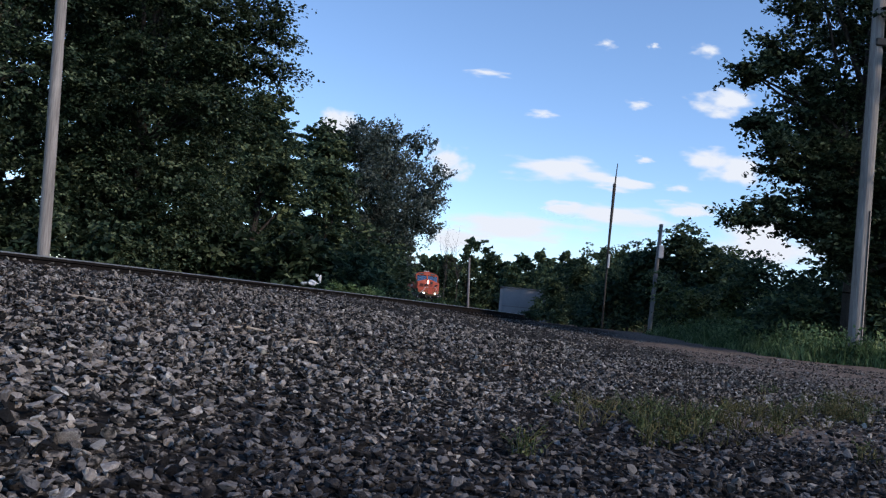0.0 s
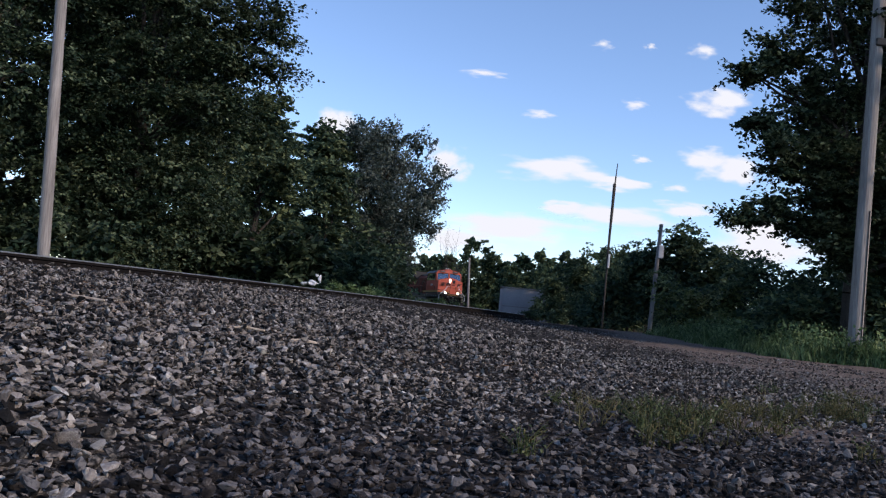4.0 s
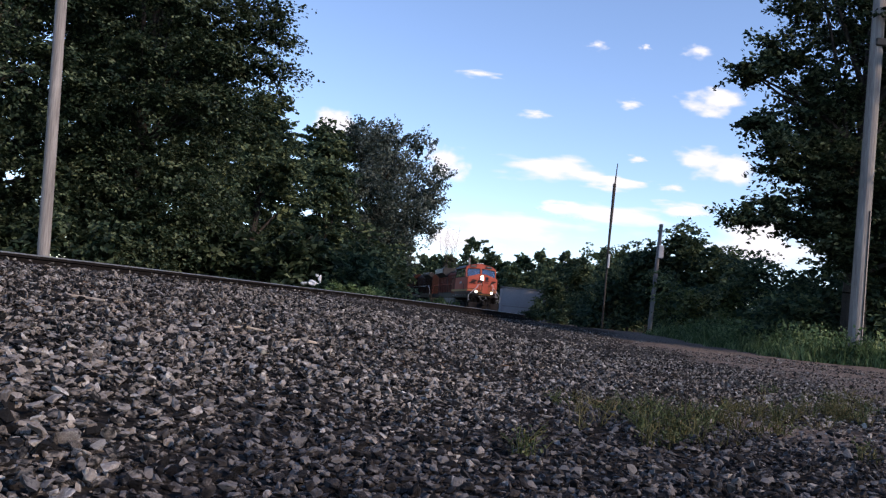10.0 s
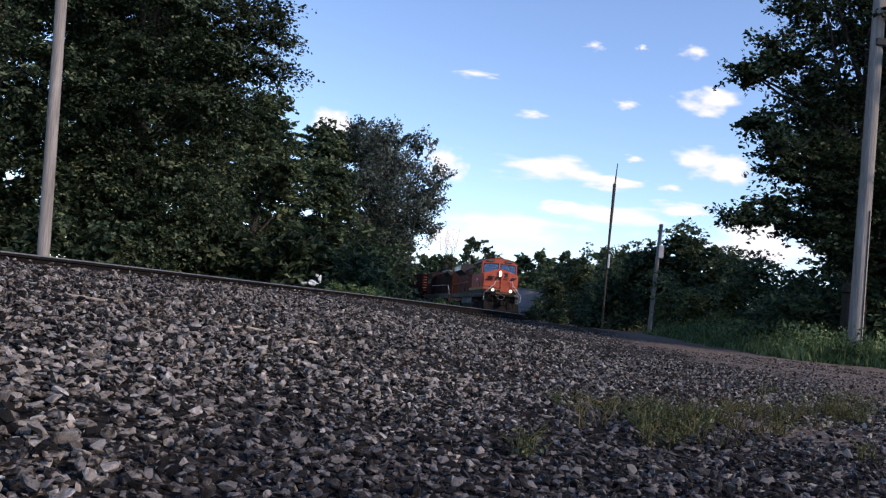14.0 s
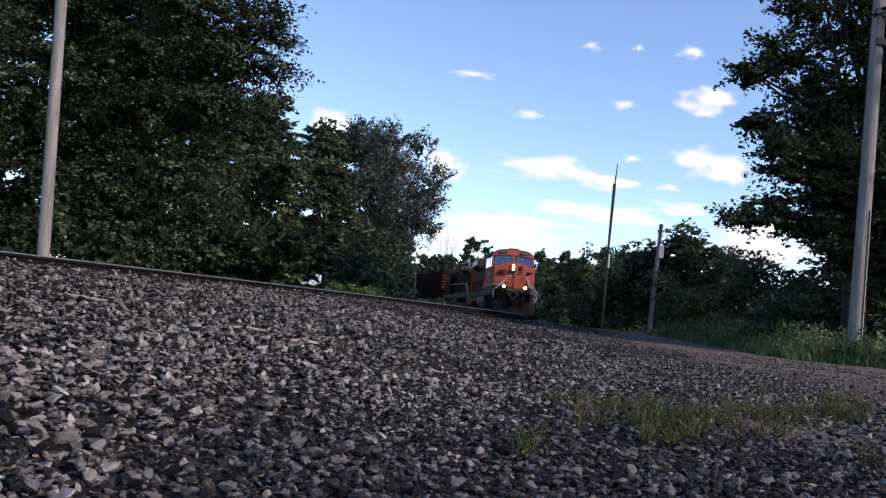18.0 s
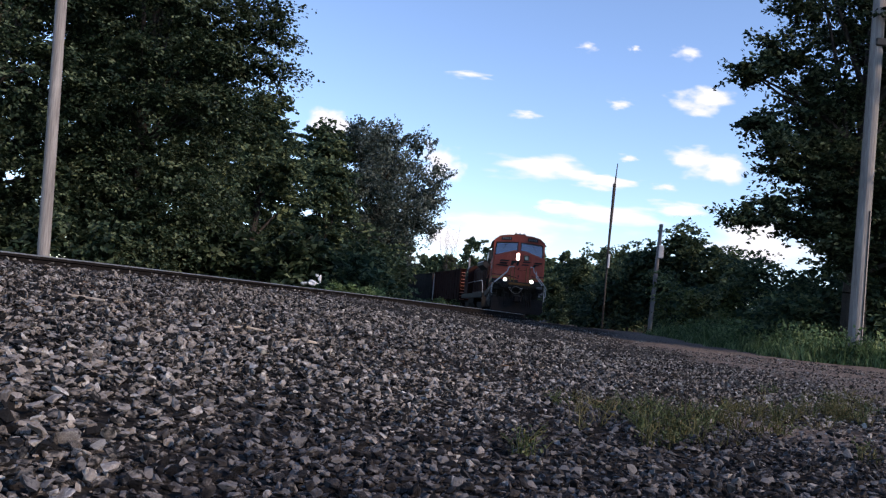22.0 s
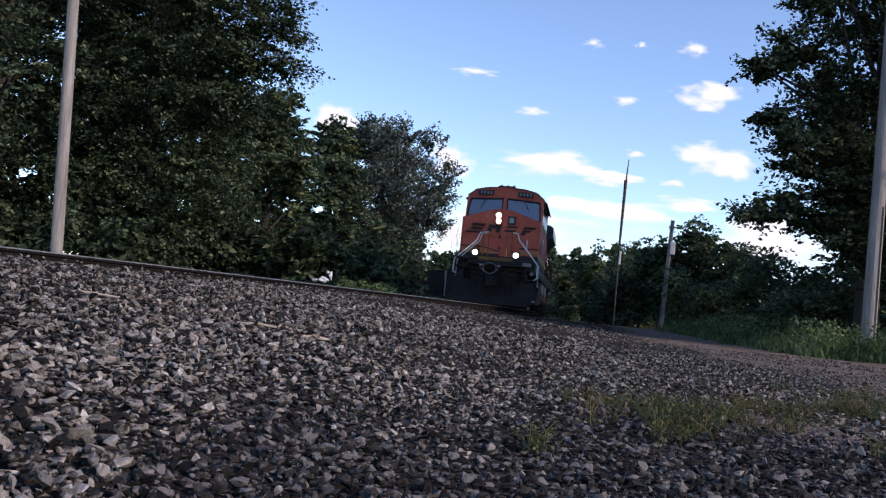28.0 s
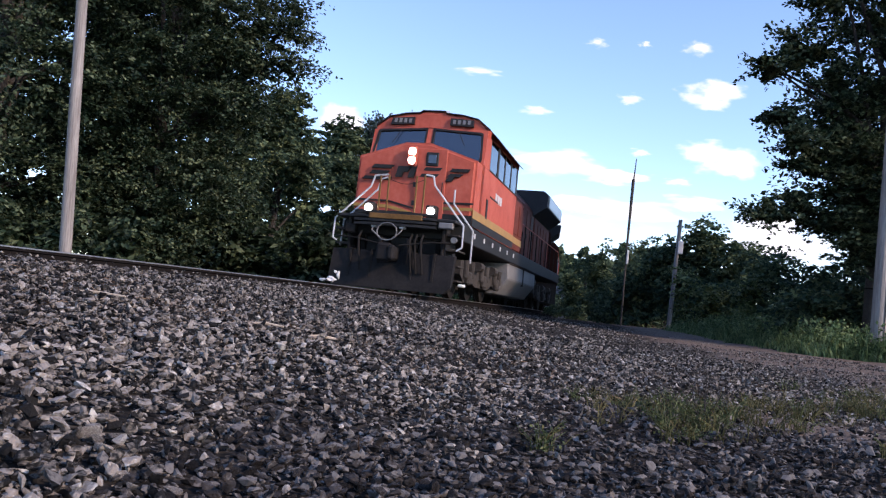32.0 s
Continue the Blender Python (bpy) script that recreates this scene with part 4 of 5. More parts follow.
def build_wagon(paint, label):
    W = tagged(new("gondola_wagon"), label, "wagon", "wagons behind the locomotive")
    bm = bmesh.new()
    prism(bm, [(-1.5, 1.15), (1.5, 1.15), (1.52, 4.2), (-1.52, 4.2)], "x", -0.5, -15.6)
    part("body", bm, paint, W)
    bm = bmesh.new()
    for s in (1, -1):
        box(bm, -15.7, -0.4, s * 1.48, s * 1.6, 4.14, 4.26)
    box(bm, -0.52, -0.38, -1.6, 1.6, 4.14, 4.26)
    part("top_rim", bm, paint, W)
    for s in (1, -1):
        for k in range(12):
            bm = bmesh.new()
            box(bm, -0.75 - k * 1.33, -0.62 - k * 1.33, s * 1.5, s * 1.55, 1.1, 4.14)
            part("rib", bm, paint, W)
        bm = bmesh.new()
        box(bm, -0.42, -0.30, s * 1.5, s * 1.62, 0.9, 4.28)
        part("corner_post", bm, paint, W)
        for k in range(9):
            bm = bmesh.new()
            rod(bm, (-0.34, s * 1.05, 1.15 + k * 0.34), (-0.34, s * 1.5, 1.15 + k * 0.34), 0.022, 6)
            part("ladder_rung", bm, M_RUNG, W)
    bm = bmesh.new()
    box(bm, -15.75, -15.62, -1.62, -1.5, 0.95, 4.15)
    part("end_post", bm, M_GREY, W, "pale end post")
    bm = bmesh.new()
    box(bm, -16.2, 0.2, -0.3, 0.3, 0.8, 1.16, 0.03)
    part("centre_sill", bm, M_DARK, W)
    wh = []
    for cx in (-2.4, -13.7):
        for s in (1, -1):
            bm = bmesh.new()
            prism(bm, [(cx - 1.3, 0.4), (cx - 1.3, 0.62), (cx - 0.5, 0.85), (cx + 0.5, 0.85), (cx + 1.3, 0.62), (cx + 1.3, 0.4), (cx + 0.5, 0.3), (cx - 0.5, 0.3)], "y", s * 0.95, s * 1.1)
            part("truck_frame", bm, M_TRUCK, W)
        for k in (-0.88, 0.88):
            wh.append(wheelset(W, cx + k, 0.457))
    return W, wh


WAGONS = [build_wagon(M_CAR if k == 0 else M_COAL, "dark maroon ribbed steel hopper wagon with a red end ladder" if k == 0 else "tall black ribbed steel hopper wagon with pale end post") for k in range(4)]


# ================= trees =================
Dice = random.Random


def cluster(cx, cy, z0, z1, r, n, squash=0.55):
    """Uneven puffs that fill a crown from z0 to z1 round a middle line."""
    out, random = [], Dice(int(abs(cx) * 130 + cy * 7))
    for i in range(n):
        u = (i + random.random()) / n
        k = math.sin(math.pi * (0.18 + 0.74 * u)) ** 0.8
        a = random.uniform(0, 2 * math.pi)
        d = r * k * random.uniform(0.35, 0.78)
        q = r * random.uniform(0.28, 0.46)
        out.append((cx + d * math.cos(a), cy + d * math.sin(a), z0 + (z1 - z0) * u, q, q, q * squash * 1.4))
    return out


random.seed(11)
MAPLE = "large dense dark green maple tree beyond the tracks"
RAGGED = "dark green tree with a ragged top"
ALONG, LOT = "trees along the track", "trees beside the lot"
tree("maple_tree", -15.2, 26.0, -0.6, 11, 0.32, cluster(-15.2, 26, 0.6, 15.5, 5.6, 40), 76000, 0.145, M_LEAF, MAPLE, 0.44, 0.45, 1400, group=ALONG)
tree("maple_tree", -10.4, 27.5, -0.6, 11, 0.30, cluster(-10.5, 27.5, 0.6, 15.5, 4.3, 36) + [(-6.9, 27.3, 9.4, 1.2, 1.2, 0.3), (-6.5, 27.2, 8.4, 1.1, 1.0, 0.25), (-6.5, 27.4, 7.3, 1.1, 1.0, 0.25), (-7.5, 27.0, 10.5, 1.3, 1.2, 0.35), (-7.6, 27.0, 6.2, 1.2, 1.2, 0.3)] * 2 + [(-8.8, 25.0, 8.4, 1.5, 0.9, 0.6), (-7.9, 25.3, 7.2, 1.4, 0.9, 0.5), (-9.7, 24.9, 6.9, 1.5, 0.9, 0.6), (-8.2, 25.3, 9.7, 1.5, 0.9, 0.5), (-10.0, 24.8, 9.5, 1.5, 0.9, 0.6), (-7.7, 25.5, 5.7, 1.3, 0.9, 0.5), (-9.1, 24.9, 5.3, 1.5, 0.9, 0.5)], 100000, 0.135, M_LEAF, MAPLE, 0.44, 0.45, 1700, group=ALONG)
tree("maple_tree", -20.5, 29.0, -0.6, 11, 0.3, cluster(-20.5, 29, 0.3, 15, 5.5, 28), 14000, 0.37, M_LEAF, MAPLE, 0.55, group=ALONG)
tree("maple_tree", -16.8, 33.5, -0.6, 10, 0.28, cluster(-16.8, 33.5, 0.4, 14.5, 5.0, 26), 11000, 0.4, M_LEAF, MAPLE, 0.55, group=ALONG)
tree("maple_tree", -25.5, 32.0, -0.6, 10, 0.28, cluster(-25.5, 32, 0.4, 14.5, 5.0, 24), 8000, 0.44, M_LEAF, MAPLE, 0.55, group=ALONG)
tree("oak_tree", -9.7, 42.0, -0.6, 7, 0.22, cluster(-9.6, 42, 0.6, 9.6, 3.0, 22), 17000, 0.25, M_LEAF2, RAGGED, 0.45, group=ALONG)
tree("oak_tree", -10.3, 34.0, -0.6, 7, 0.2, cluster(-10.2, 34, 0.4, 9.6, 2.3, 18), 14000, 0.22, M_LEAF2, RAGGED, 0.4, group=ALONG)
tree("oak_tree", -7.8, 54.5, -0.6, 6, 0.2, cluster(-7.6, 54.5, 0.4, 9.0, 2.3, 18), 10000, 0.29, M_LEAF2, RAGGED, 0.45, group=ALONG)
tree("oak_tree", -11.6, 50.0, -0.6, 7, 0.22, cluster(-11.4, 50, 0.4, 9.8, 3.4, 22), 11000, 0.38, M_LEAF2, RAGGED, 0.5, group=ALONG)
tree("oak_tree", -13.8, 38.0, -0.6, 8, 0.25, cluster(-13.8, 38, 0.5, 11.5, 4.2, 24), 12000, 0.36, M_LEAF2, RAGGED, 0.5, group=ALONG)
tree("poplar_tree", -4.9, 63.0, -0.6, 11, 0.3, cluster(-5.4, 63, 3.4, 12.4, 5.0, 40) + [(-1.0, 63, 10.2, 1.3, 1.4, 1.5), (-0.9, 63, 8.3, 1.1, 1.4, 1.2), (-2.4, 63, 11.9, 1.4, 1.5, 1.1), (-1.2, 63, 6.4, 1.0, 1.2, 1.0), (-5.2, 63, 12.7, 1.6, 1.6, 1.1), (-8.2, 63, 11.6, 1.5, 1.6, 1.2), (-6.8, 63, 12.4, 1.4, 1.6, 1.0), (-3.7, 63, 12.8, 1.4, 1.6, 1.0)], 52000, 0.21, M_LEAF3, "broad poplar with pale silvery leaves", 0.5, 0.35, group=ALONG, fill=14, lift=0.8)
tree("oak_tree", -9.4, 61.0, -0.6, 8, 0.26, cluster(-9.4, 61, 0.5, 11.8, 3.6, 24), 12000, 0.40, M_LEAF2, RAGGED, 0.55, group=ALONG)
tree("oak_tree", -6.0, 78.0, -0.6, 6, 0.22, cluster(-6.0, 78, 0.3, 8.0, 3.6, 20), 9000, 0.44, M_LEAF2, RAGGED, 0.55, group=ALONG)
SIDE_BOUGHS = [(8.6, 24, 7.6, 0.8, 0.9, 0.4), (9.5, 24, 8.3, 1.0, 1.0, 0.7), (9.9, 24, 9.7, 0.9, 1.0, 0.7), (10.3, 24, 11.2, 1.1, 1.0, 0.9), (9.0, 24.2, 6.3, 0.7, 0.9, 0.35), (9.4, 23.8, 5.5, 0.75, 0.9, 0.45),
               (9.8, 24.1, 4.9, 0.8, 0.9, 0.5), (8.6, 23.9, 3.3, 0.8, 0.8, 0.35), (9.4, 24, 3.8, 0.8, 0.9, 0.4), (10.2, 24, 3.3, 0.9, 0.9, 0.5), (10.9, 24, 4.2, 1.0, 1.0, 0.7), (10.8, 23.8, 3.1, 0.8, 1.0, 0.6), (11.3, 23.6, 2.5, 0.9, 1.1, 0.8), (10.6, 24, 7.0, 1.2, 1.0, 1.2), (10.8, 24, 5.4, 1.1, 1.0, 0.9)]
HEART = [(12.2, 24.4, 5.0, 1.9, 1.6, 2.2), (12.3, 24.4, 9.0, 2.0, 1.6, 2.6), (14.2, 24.6, 6.0, 2.3, 1.6, 3.6), (14.0, 24.6, 11.5, 2.6, 1.8, 3.0)]
tree("cottonwood_tree", 12.0, 24.0, -0.6, 10, 0.30, cluster(13.9, 24, 2.6, 15.0, 4.1, 36) + SIDE_BOUGHS * 2 + HEART, 112000, 0.15, M_LEAF, "tall dark cottonwood tree with ragged side branches", 0.27, 0.3, 3600, group=LOT, fill=3, lift=0.1)
tree("cottonwood_tree", 17.0, 26.5, -0.6, 10, 0.28, cluster(17.0, 26.5, 0.6, 14, 4.8, 28), 14000, 0.37, M_LEAF, "tall dark cottonwood tree behind a pole", 0.5, group=LOT)

# added trees out of view on the right, only to cast shade on the train
for x, y, h in ((21.0, 26.5, 16.5), (22.0, 32.0, 17.0), (23.5, 37.5, 16.5), (24.5, 43.0, 16.5)):
    tree("cottonwood_tree", x, y, -0.6, 11, 0.3, cluster(x, y, 0.8, h, 4.6, 28), 7000, 0.62, M_LEAF, "unseen tall cottonwood tree added to shade the train", 0.6, group=LOT)

UNDER, EDGE = "dark green undergrowth along the far side of the track", "dense dark green bushes at the edge of the lot"
for s in np.arange(14, 86, 2.3):
    x, y, h = track(s)
    d = -6.6 - random.uniform(0, 1.6) - (4.4 if 14 < s < 68 else 0)
    shrub(x - math.sin(h) * d, y + math.cos(h) * d, random.uniform(1.5, 2.1), random.uniform(2.6, 5.0), 2000, 0.21, M_LEAF2, UNDER, 0.35, "undergrowth along the track")
for s, d, h in ((-12, -5.6, 9.0), (-3, -6.0, 8.4), (6, -5.8, 9.2), (14, -6.6, 8.6), (23, -8.6, 8.8), (32, -9.4, 9.0)):
    x, y, a = track(s)
    x, y = float(x - math.sin(a) * d), float(y + math.cos(a) * d)
    tree("oak_tree", x, y, -0.6, 6, 0.2, cluster(x, y, 0.4, h, 2.4, 18), 6000, 0.42, M_LEAF2, RAGGED, 0.5, group=ALONG)
for s in np.arange(-8, 34, 3.2):
    x, y, h = track(s)
    d = -4.6 - random.uniform(0, 0.8)
    shrub(x - math.sin(h) * d, y + math.cos(h) * d, 1.3, random.uniform(1.3, 2.0) + (1.6 if s < 4 else -0.4), 1300, 0.24, M_LEAF2, UNDER, 0.3, "undergrowth along the track")
for i in range(8):
    shrub(-21.5 + i * 1.75, 22.8 + random.uniform(-0.6, 0.9), 1.4, random.uniform(1.4, 2.6), 3200, 0.16, M_LEAF, UNDER, 0.3, "undergrowth along the track")
for i in range(9):
    shrub(-29 + i * 2.9, 33.5 + random.uniform(-1, 1), 2.3, random.uniform(3.4, 5.0), 3800, 0.28, M_LEAF, UNDER, 0.4, "undergrowth along the track")
for x, y, r, h in ((15.2, 73, 2.8, 7.6), (14.6, 69, 2.6, 7.0), (15.4, 65, 2.5, 7.4), (17.5, 70, 3, 8.4), (13.6, 80, 2.7, 8.0), (16.2, 84, 3, 8.6), (19.5, 76, 3.2, 8.8), (11.6, 84, 2.0, 5.5),
                   (15.9, 56.5, 2.3, 8.6), (14.9, 58, 2.3, 7.2), (16.9, 55, 2.3, 7.4), (13.7, 60, 2.1, 6.6), (17.8, 53, 2.4, 7.0), (19.5, 57, 2.6, 7.0), (12.6, 62, 1.8, 4.6)):
    shrub(x, y, r, h, 5000, 0.26, M_LEAF2, EDGE, 0.6, "bushes at the edge of the lot")
for x, y, r, h in ((16.9, 46, 2.6, 5.6), (15.7, 40, 2.5, 4.6), (15.2, 35, 2.4, 4.0), (17.6, 37, 2.6, 4.8), (14.0, 30.5, 2.2, 3.0), (16.2, 30, 2.4, 4.0), (12.6, 27, 1.9, 2.6), (18.5, 31, 2.6, 4.4), (14.0, 45, 1.8, 3.4), (13.6, 24.0, 1.5, 2.0), (10.9, 26, 1.5, 2.0), (15.5, 24, 2.2, 3.0), (13.3, 25.5, 1.8, 4.6), (14.8, 27.5, 2.0, 5.2), (17.0, 27.5, 2.2, 5.0)):
    shrub(x, y, r, h, 5400, 0.17, M_LEAF2, EDGE, 0.5, "bushes at the edge of the lot")
for x, y, r, h in ((13.7, 44, 1.3, 3.0), (14.6, 41, 1.2, 3.4), (13.9, 50, 1.6, 4.4), (14.3, 34, 0.9, 1.9), (15.2, 38, 1.2, 3.2), (12.6, 36, 0.8, 1.5)):
    shrub(x, y, r, h, 3600, 0.15, M_LEAF4, "yellow-green leafy bush at the edge of the lot", 0.4, "bushes at the edge of the lot")
for x, y, r, h in ((12.6, 70, 1.7, 2.6), (13.6, 74, 1.9, 3.0), (13.4, 90, 2.2, 4.2), (12.2, 66, 1.4, 2.0)):
    shrub(x, y, r, h, 2600, 0.26, M_LEAF2, EDGE, 0.45, "bushes at the edge of the lot")
shrub(11.4, 78, 1.3, 1.7, 900, 0.2, M_LEAF2, "low green shrub at the end of the lot", 0.3, "bushes by the shed")
shrub(9.3, 84, 1.2, 1.3, 700, 0.2, M_LEAF2, "low green shrub at the end of the lot", 0.3, "bushes by the shed")
shrub(11.9, 98, 1.4, 3.0, 900, 0.3, M_LEAF2, "leafy green shrub growing against a pale shed", 0.4, "bushes by the shed")
shrub(13.6, 100, 1.7, 4.4, 1200, 0.3, M_LEAF2, "leafy green shrub growing against a pale shed", 0.4, "bushes by the shed")
shrub(6.0, 122, 1.1, 1.9, 500, 0.3, M_GRASS, "low bright green shrub beside a far pole", 0.4, "bushes by the shed")
for s, d in ((88.3, -3.4), (89.4, -3.2), (90.4, -3.3), (91.6, -3.4), (92.6, -3.6), (71, -3.6), (73.5, -3.9), (76, -3.4), (78, -3.8), (81, -3.6), (66, -3.5)):
    x, y, h = track(s)
    shrub(x - math.sin(h) * d, y + math.cos(h) * d, 0.5, random.uniform(0.75, 1.15), 700, 0.09, M_GRASS, "small bright green shrub beside the rails", 0.2, "shrubs beside the rails")
def bare_tree(x, y, z, h):
    """Thin leafless top of a dead tree."""
    e = new("bare_tree")
    e.location = (x, y, z)
    bm = bmesh.new()
    trunk_mesh(bm, h * 0.62, 0.1)
    part("trunk", bm, M_BARK, e)
    for k in range(8):
        t = random.uniform(0, 6.3)
        bm = bmesh.new()
        p, r = Vector((0, 0, h * random.uniform(0.3, 0.6))), 0.05
        end = Vector((1.9 * math.cos(t), 1.2 * math.sin(t), h * random.uniform(0.7, 1.0)))
        for i in range(5):
            q = p.lerp(end, 1 / (5 - i)) + Vector((random.gauss(0, 0.16), random.gauss(0, 0.16), random.gauss(0, 0.12)))
            rod(bm, p, q, r, 5, r * 0.75)
            if i > 1:
                rod(bm, q, q + Vector((random.gauss(0, 0.5), 0, random.uniform(0.2, 0.9))), r * 0.6, 4, 0.008)
            p, r = q, r * 0.75
        part("branch", bm, M_BARK, e)
    return tagged(e, "bare dead tree among far green woods", "tree", ALONG)


bare_tree(0.9, 150, -0.6, 15.5)
bare_tree(3.2, 152, -0.6, 14.5)
FAR_TREE = "rounded green tree at the end of the open lot"
for x, y, h, r in ((-2.2, 160, 10.6, 3.0), (1.2, 164, 11.2, 2.8), (5.6, 168, 16.0, 2.9), (9.2, 170, 13.6, 2.9), (12.6, 172, 11.4, 2.8), (16.2, 168, 13.4, 2.8), (20.4, 166, 14.2, 2.6), (15.4, 100, 8.8, 1.9), (17.4, 104, 8.4, 2.2), (19.2, 98, 9.4, 2.4), (22.0, 100, 10.0, 2.6), (12.6, 150, 9.6, 2.6), (18.6, 150, 10.2, 2.8)):
    tree("far_tree", x, y, -0.6, h * 0.6, 0.2, cluster(x, y, 1.2, h - 0.9, r * 1.15, 20, 0.9), 3000, 0.66 if y > 120 else 0.42, M_LEAF2, FAR_TREE, 0.6 if y > 120 else 0.4, 0.25, group="trees at the end of the lot", lift=0.4, fill=2)
wood = [(-44 + i * 4.2 + random.uniform(-1, 1), 186 + random.uniform(-6, 6), 5.0, 4.6, 4, random.uniform(6.0, 7.4)) for i in range(26)]
wood += [(-24 + i * 3.4, 190, 2.2, 4.2, 3, 3.4) for i in range(20)]
wood += [(24 + 3 * i, 120 + 3 * i, 3.6, 3.4, 3, 5.0) for i in range(5)] + [(14 + 2.6 * i, 112, 2.4, 2.6, 3, 3.4) for i in range(5)]
woods("far_woods", wood, 100000, 1.15, M_LEAF2, "distant woods beyond the end of the lot", 0.8, 0.2)

# ================= grass and weeds =================
def grass(name, pts, h, w, mat, label, cat="grass", lean=0.4):
    v, f = blade_arrays(pts, h, w, lean)
    return tagged(new(name, raw_mesh(name, v, f, mat)), label, cat, kind="stuff")


def on_ground(x, y):
    return np.stack([x, y, ground_z(x, y) - 0.01], 1)


def grass_foot(y):
    """Where the roadside grass begins."""
    return np.where(y < 21, 9.0 + (21 - y) * 1.5, 9.0 + 0.1 * (y - 21) + 0.04 * np.clip(y - 30, 0, 99)) + 0.22 * np.sin(y * 1.3) + 0.15 * np.sin(y * 3.1)


n = 42000
gy = RNG.uniform(18.6, 48, n)
edge = grass_foot(gy) + RNG.normal(0, 0.18, n)
gx = edge + np.abs(RNG.normal(0, 1.5, n))
gh = (0.25 + 0.5 * RNG.random(n) ** 1.3) * (0.45 + 0.55 * smooth(0, 1.0, gx - edge)) * (0.85 + 0.35 * np.sin(gy * 2.3 + gx))
grass("tall_grass", on_ground(gx, gy), gh * (0.65 + 0.65 * RNG.random(n) ** 2), 0.02, M_GRASS, "tall green roadside grass under the bushes", "grass", 0.9)
gk = 260
wy = RNG.uniform(19.5, 40, gk)
wx = grass_foot(wy) + 0.35 + np.abs(RNG.normal(0, 0.9, gk))
pts = np.repeat(on_ground(wx, wy), 90, 0) + RNG.normal(0, 1, (gk * 90, 3)) * [0.15, 0.15, 0.0]
pts[:, 2] += RNG.random(gk * 90) * np.repeat(0.25 + 0.85 * RNG.random(gk) ** 2.4, 90)
v, f = leaf_arrays(pts, 0.1)
tagged(new("tall_weeds", raw_mesh("tall_weeds", v, f, M_GRASS)), "leafy green weeds standing in the roadside grass", "weeds", kind="stuff")
n = 14000
s_ = RNG.uniform(20, 118, n)
tx, ty, th = track(s_)
d = -2.6 - np.abs(RNG.normal(0, 1.4, n))
grass("track_weeds", on_ground(tx - np.sin(th) * d, ty + np.cos(th) * d), 0.2 + 0.3 * RNG.random(n), 0.014, M_GREENWEED, "low green weeds beyond the rails")
def weed_plant(x, y, h, spread, mat, stems, leafy):
    """A wispy plant: bent stems with small leaves along them."""
    z = float(ground_z(np.array([x]), np.array([y]))[0])
    e = new("weed_plant")
    e.location = (x, y, z)
    pts, bm = [], bmesh.new()
    for _ in range(stems):
        t = random.uniform(0, 6.3)
        d = spread * random.uniform(0.25, 1.0)
        k = h * random.uniform(0.45, 1.0)
        p = [Vector((0.02 * math.cos(t), 0.02 * math.sin(t), -0.01)), Vector((d * 0.35 * math.cos(t), d * 0.35 * math.sin(t), k * 0.6)), Vector((d * math.cos(t), d * math.sin(t), k))]
        rod(bm, p[0], p[1], 0.003, 4, 0.0025)
        rod(bm, p[1], p[2], 0.0025, 4, 0.001)
        for _ in range(leafy):
            u = random.random() ** 0.7
            q = p[0].lerp(p[1], u * 2) if u < 0.5 else p[1].lerp(p[2], u * 2 - 1)
            pts.append([c + random.gauss(0, 0.012) for c in q])
    tagged(part("stalk", bm, mat, e), kind="stuff")
    v, f = leaf_arrays(np.array(pts), 0.016)
    ob = tagged(new("foliage", raw_mesh("foliage", v, f, mat)), kind="stuff")
    ob.parent = e
    return tagged(e, "wispy green weed growing through dark gravel" if mat is M_GREENWEED else "dry yellowish weed growing through dark gravel", "weed", "weeds in the gravel")


random.seed(5)
for x, y, r, k, h in ((1.68, 4.9, 0.16, 12, 0.17), (2.25, 5.7, 0.2, 12, 0.17), (2.9, 6.1, 0.22, 12, 0.17), (3.5, 6.6, 0.3, 12, 0.17), (1.3, 4.9, 0.2, 14, 0.19), (1.16, 4.3, 0.14, 12, 0.19), (1.1, 3.9, 0.08, 5, 0.14), (0.40, 3.35, 0.03, 3, 0.17), (0.95, 5.3, 0.2, 5, 0.14), (1.9, 4.0, 0.2, 3, 0.1), (4.2, 8.0, 0.5, 9, 0.2)):
    for _ in range(k):
        weed_plant(x + random.gauss(0, r), y + random.gauss(0, r * 0.6), h * random.uniform(0.5, 1.1), h * 0.8, M_WEED if random.random() < (0.8 if x > 1.5 else 0.25) else M_GREENWEED, random.randint(5, 9), 7)
cx, cy = [], []
for x, y, r, k in ((1.68, 4.95, 0.2, 15), (2.25, 5.7, 0.25, 14), (2.9, 6.1, 0.28, 16), (3.5, 6.6, 0.36, 18), (4.1, 8.0, 0.6, 14), (0.40, 3.35, 0.02, 1), (1.3, 4.9, 0.28, 13), (1.15, 4.25, 0.2, 10), (0.95, 5.2, 0.2, 5)):
    for _ in range(k):
        u, w = x + RNG.normal(0, r), y + RNG.normal(0, r * 0.7)
        cx.append(u + RNG.normal(0, 0.028, 26)), cy.append(w + RNG.normal(0, 0.028, 26))
cx, cy = np.concatenate(cx), np.concatenate(cy)
grass("thin_grass", on_ground(cx, cy), 0.03 + 0.13 * RNG.random(len(cx)) ** 1.6, 0.0022, M_WEED, "thin yellowish grass growing through the gravel", "grass", 1.6)


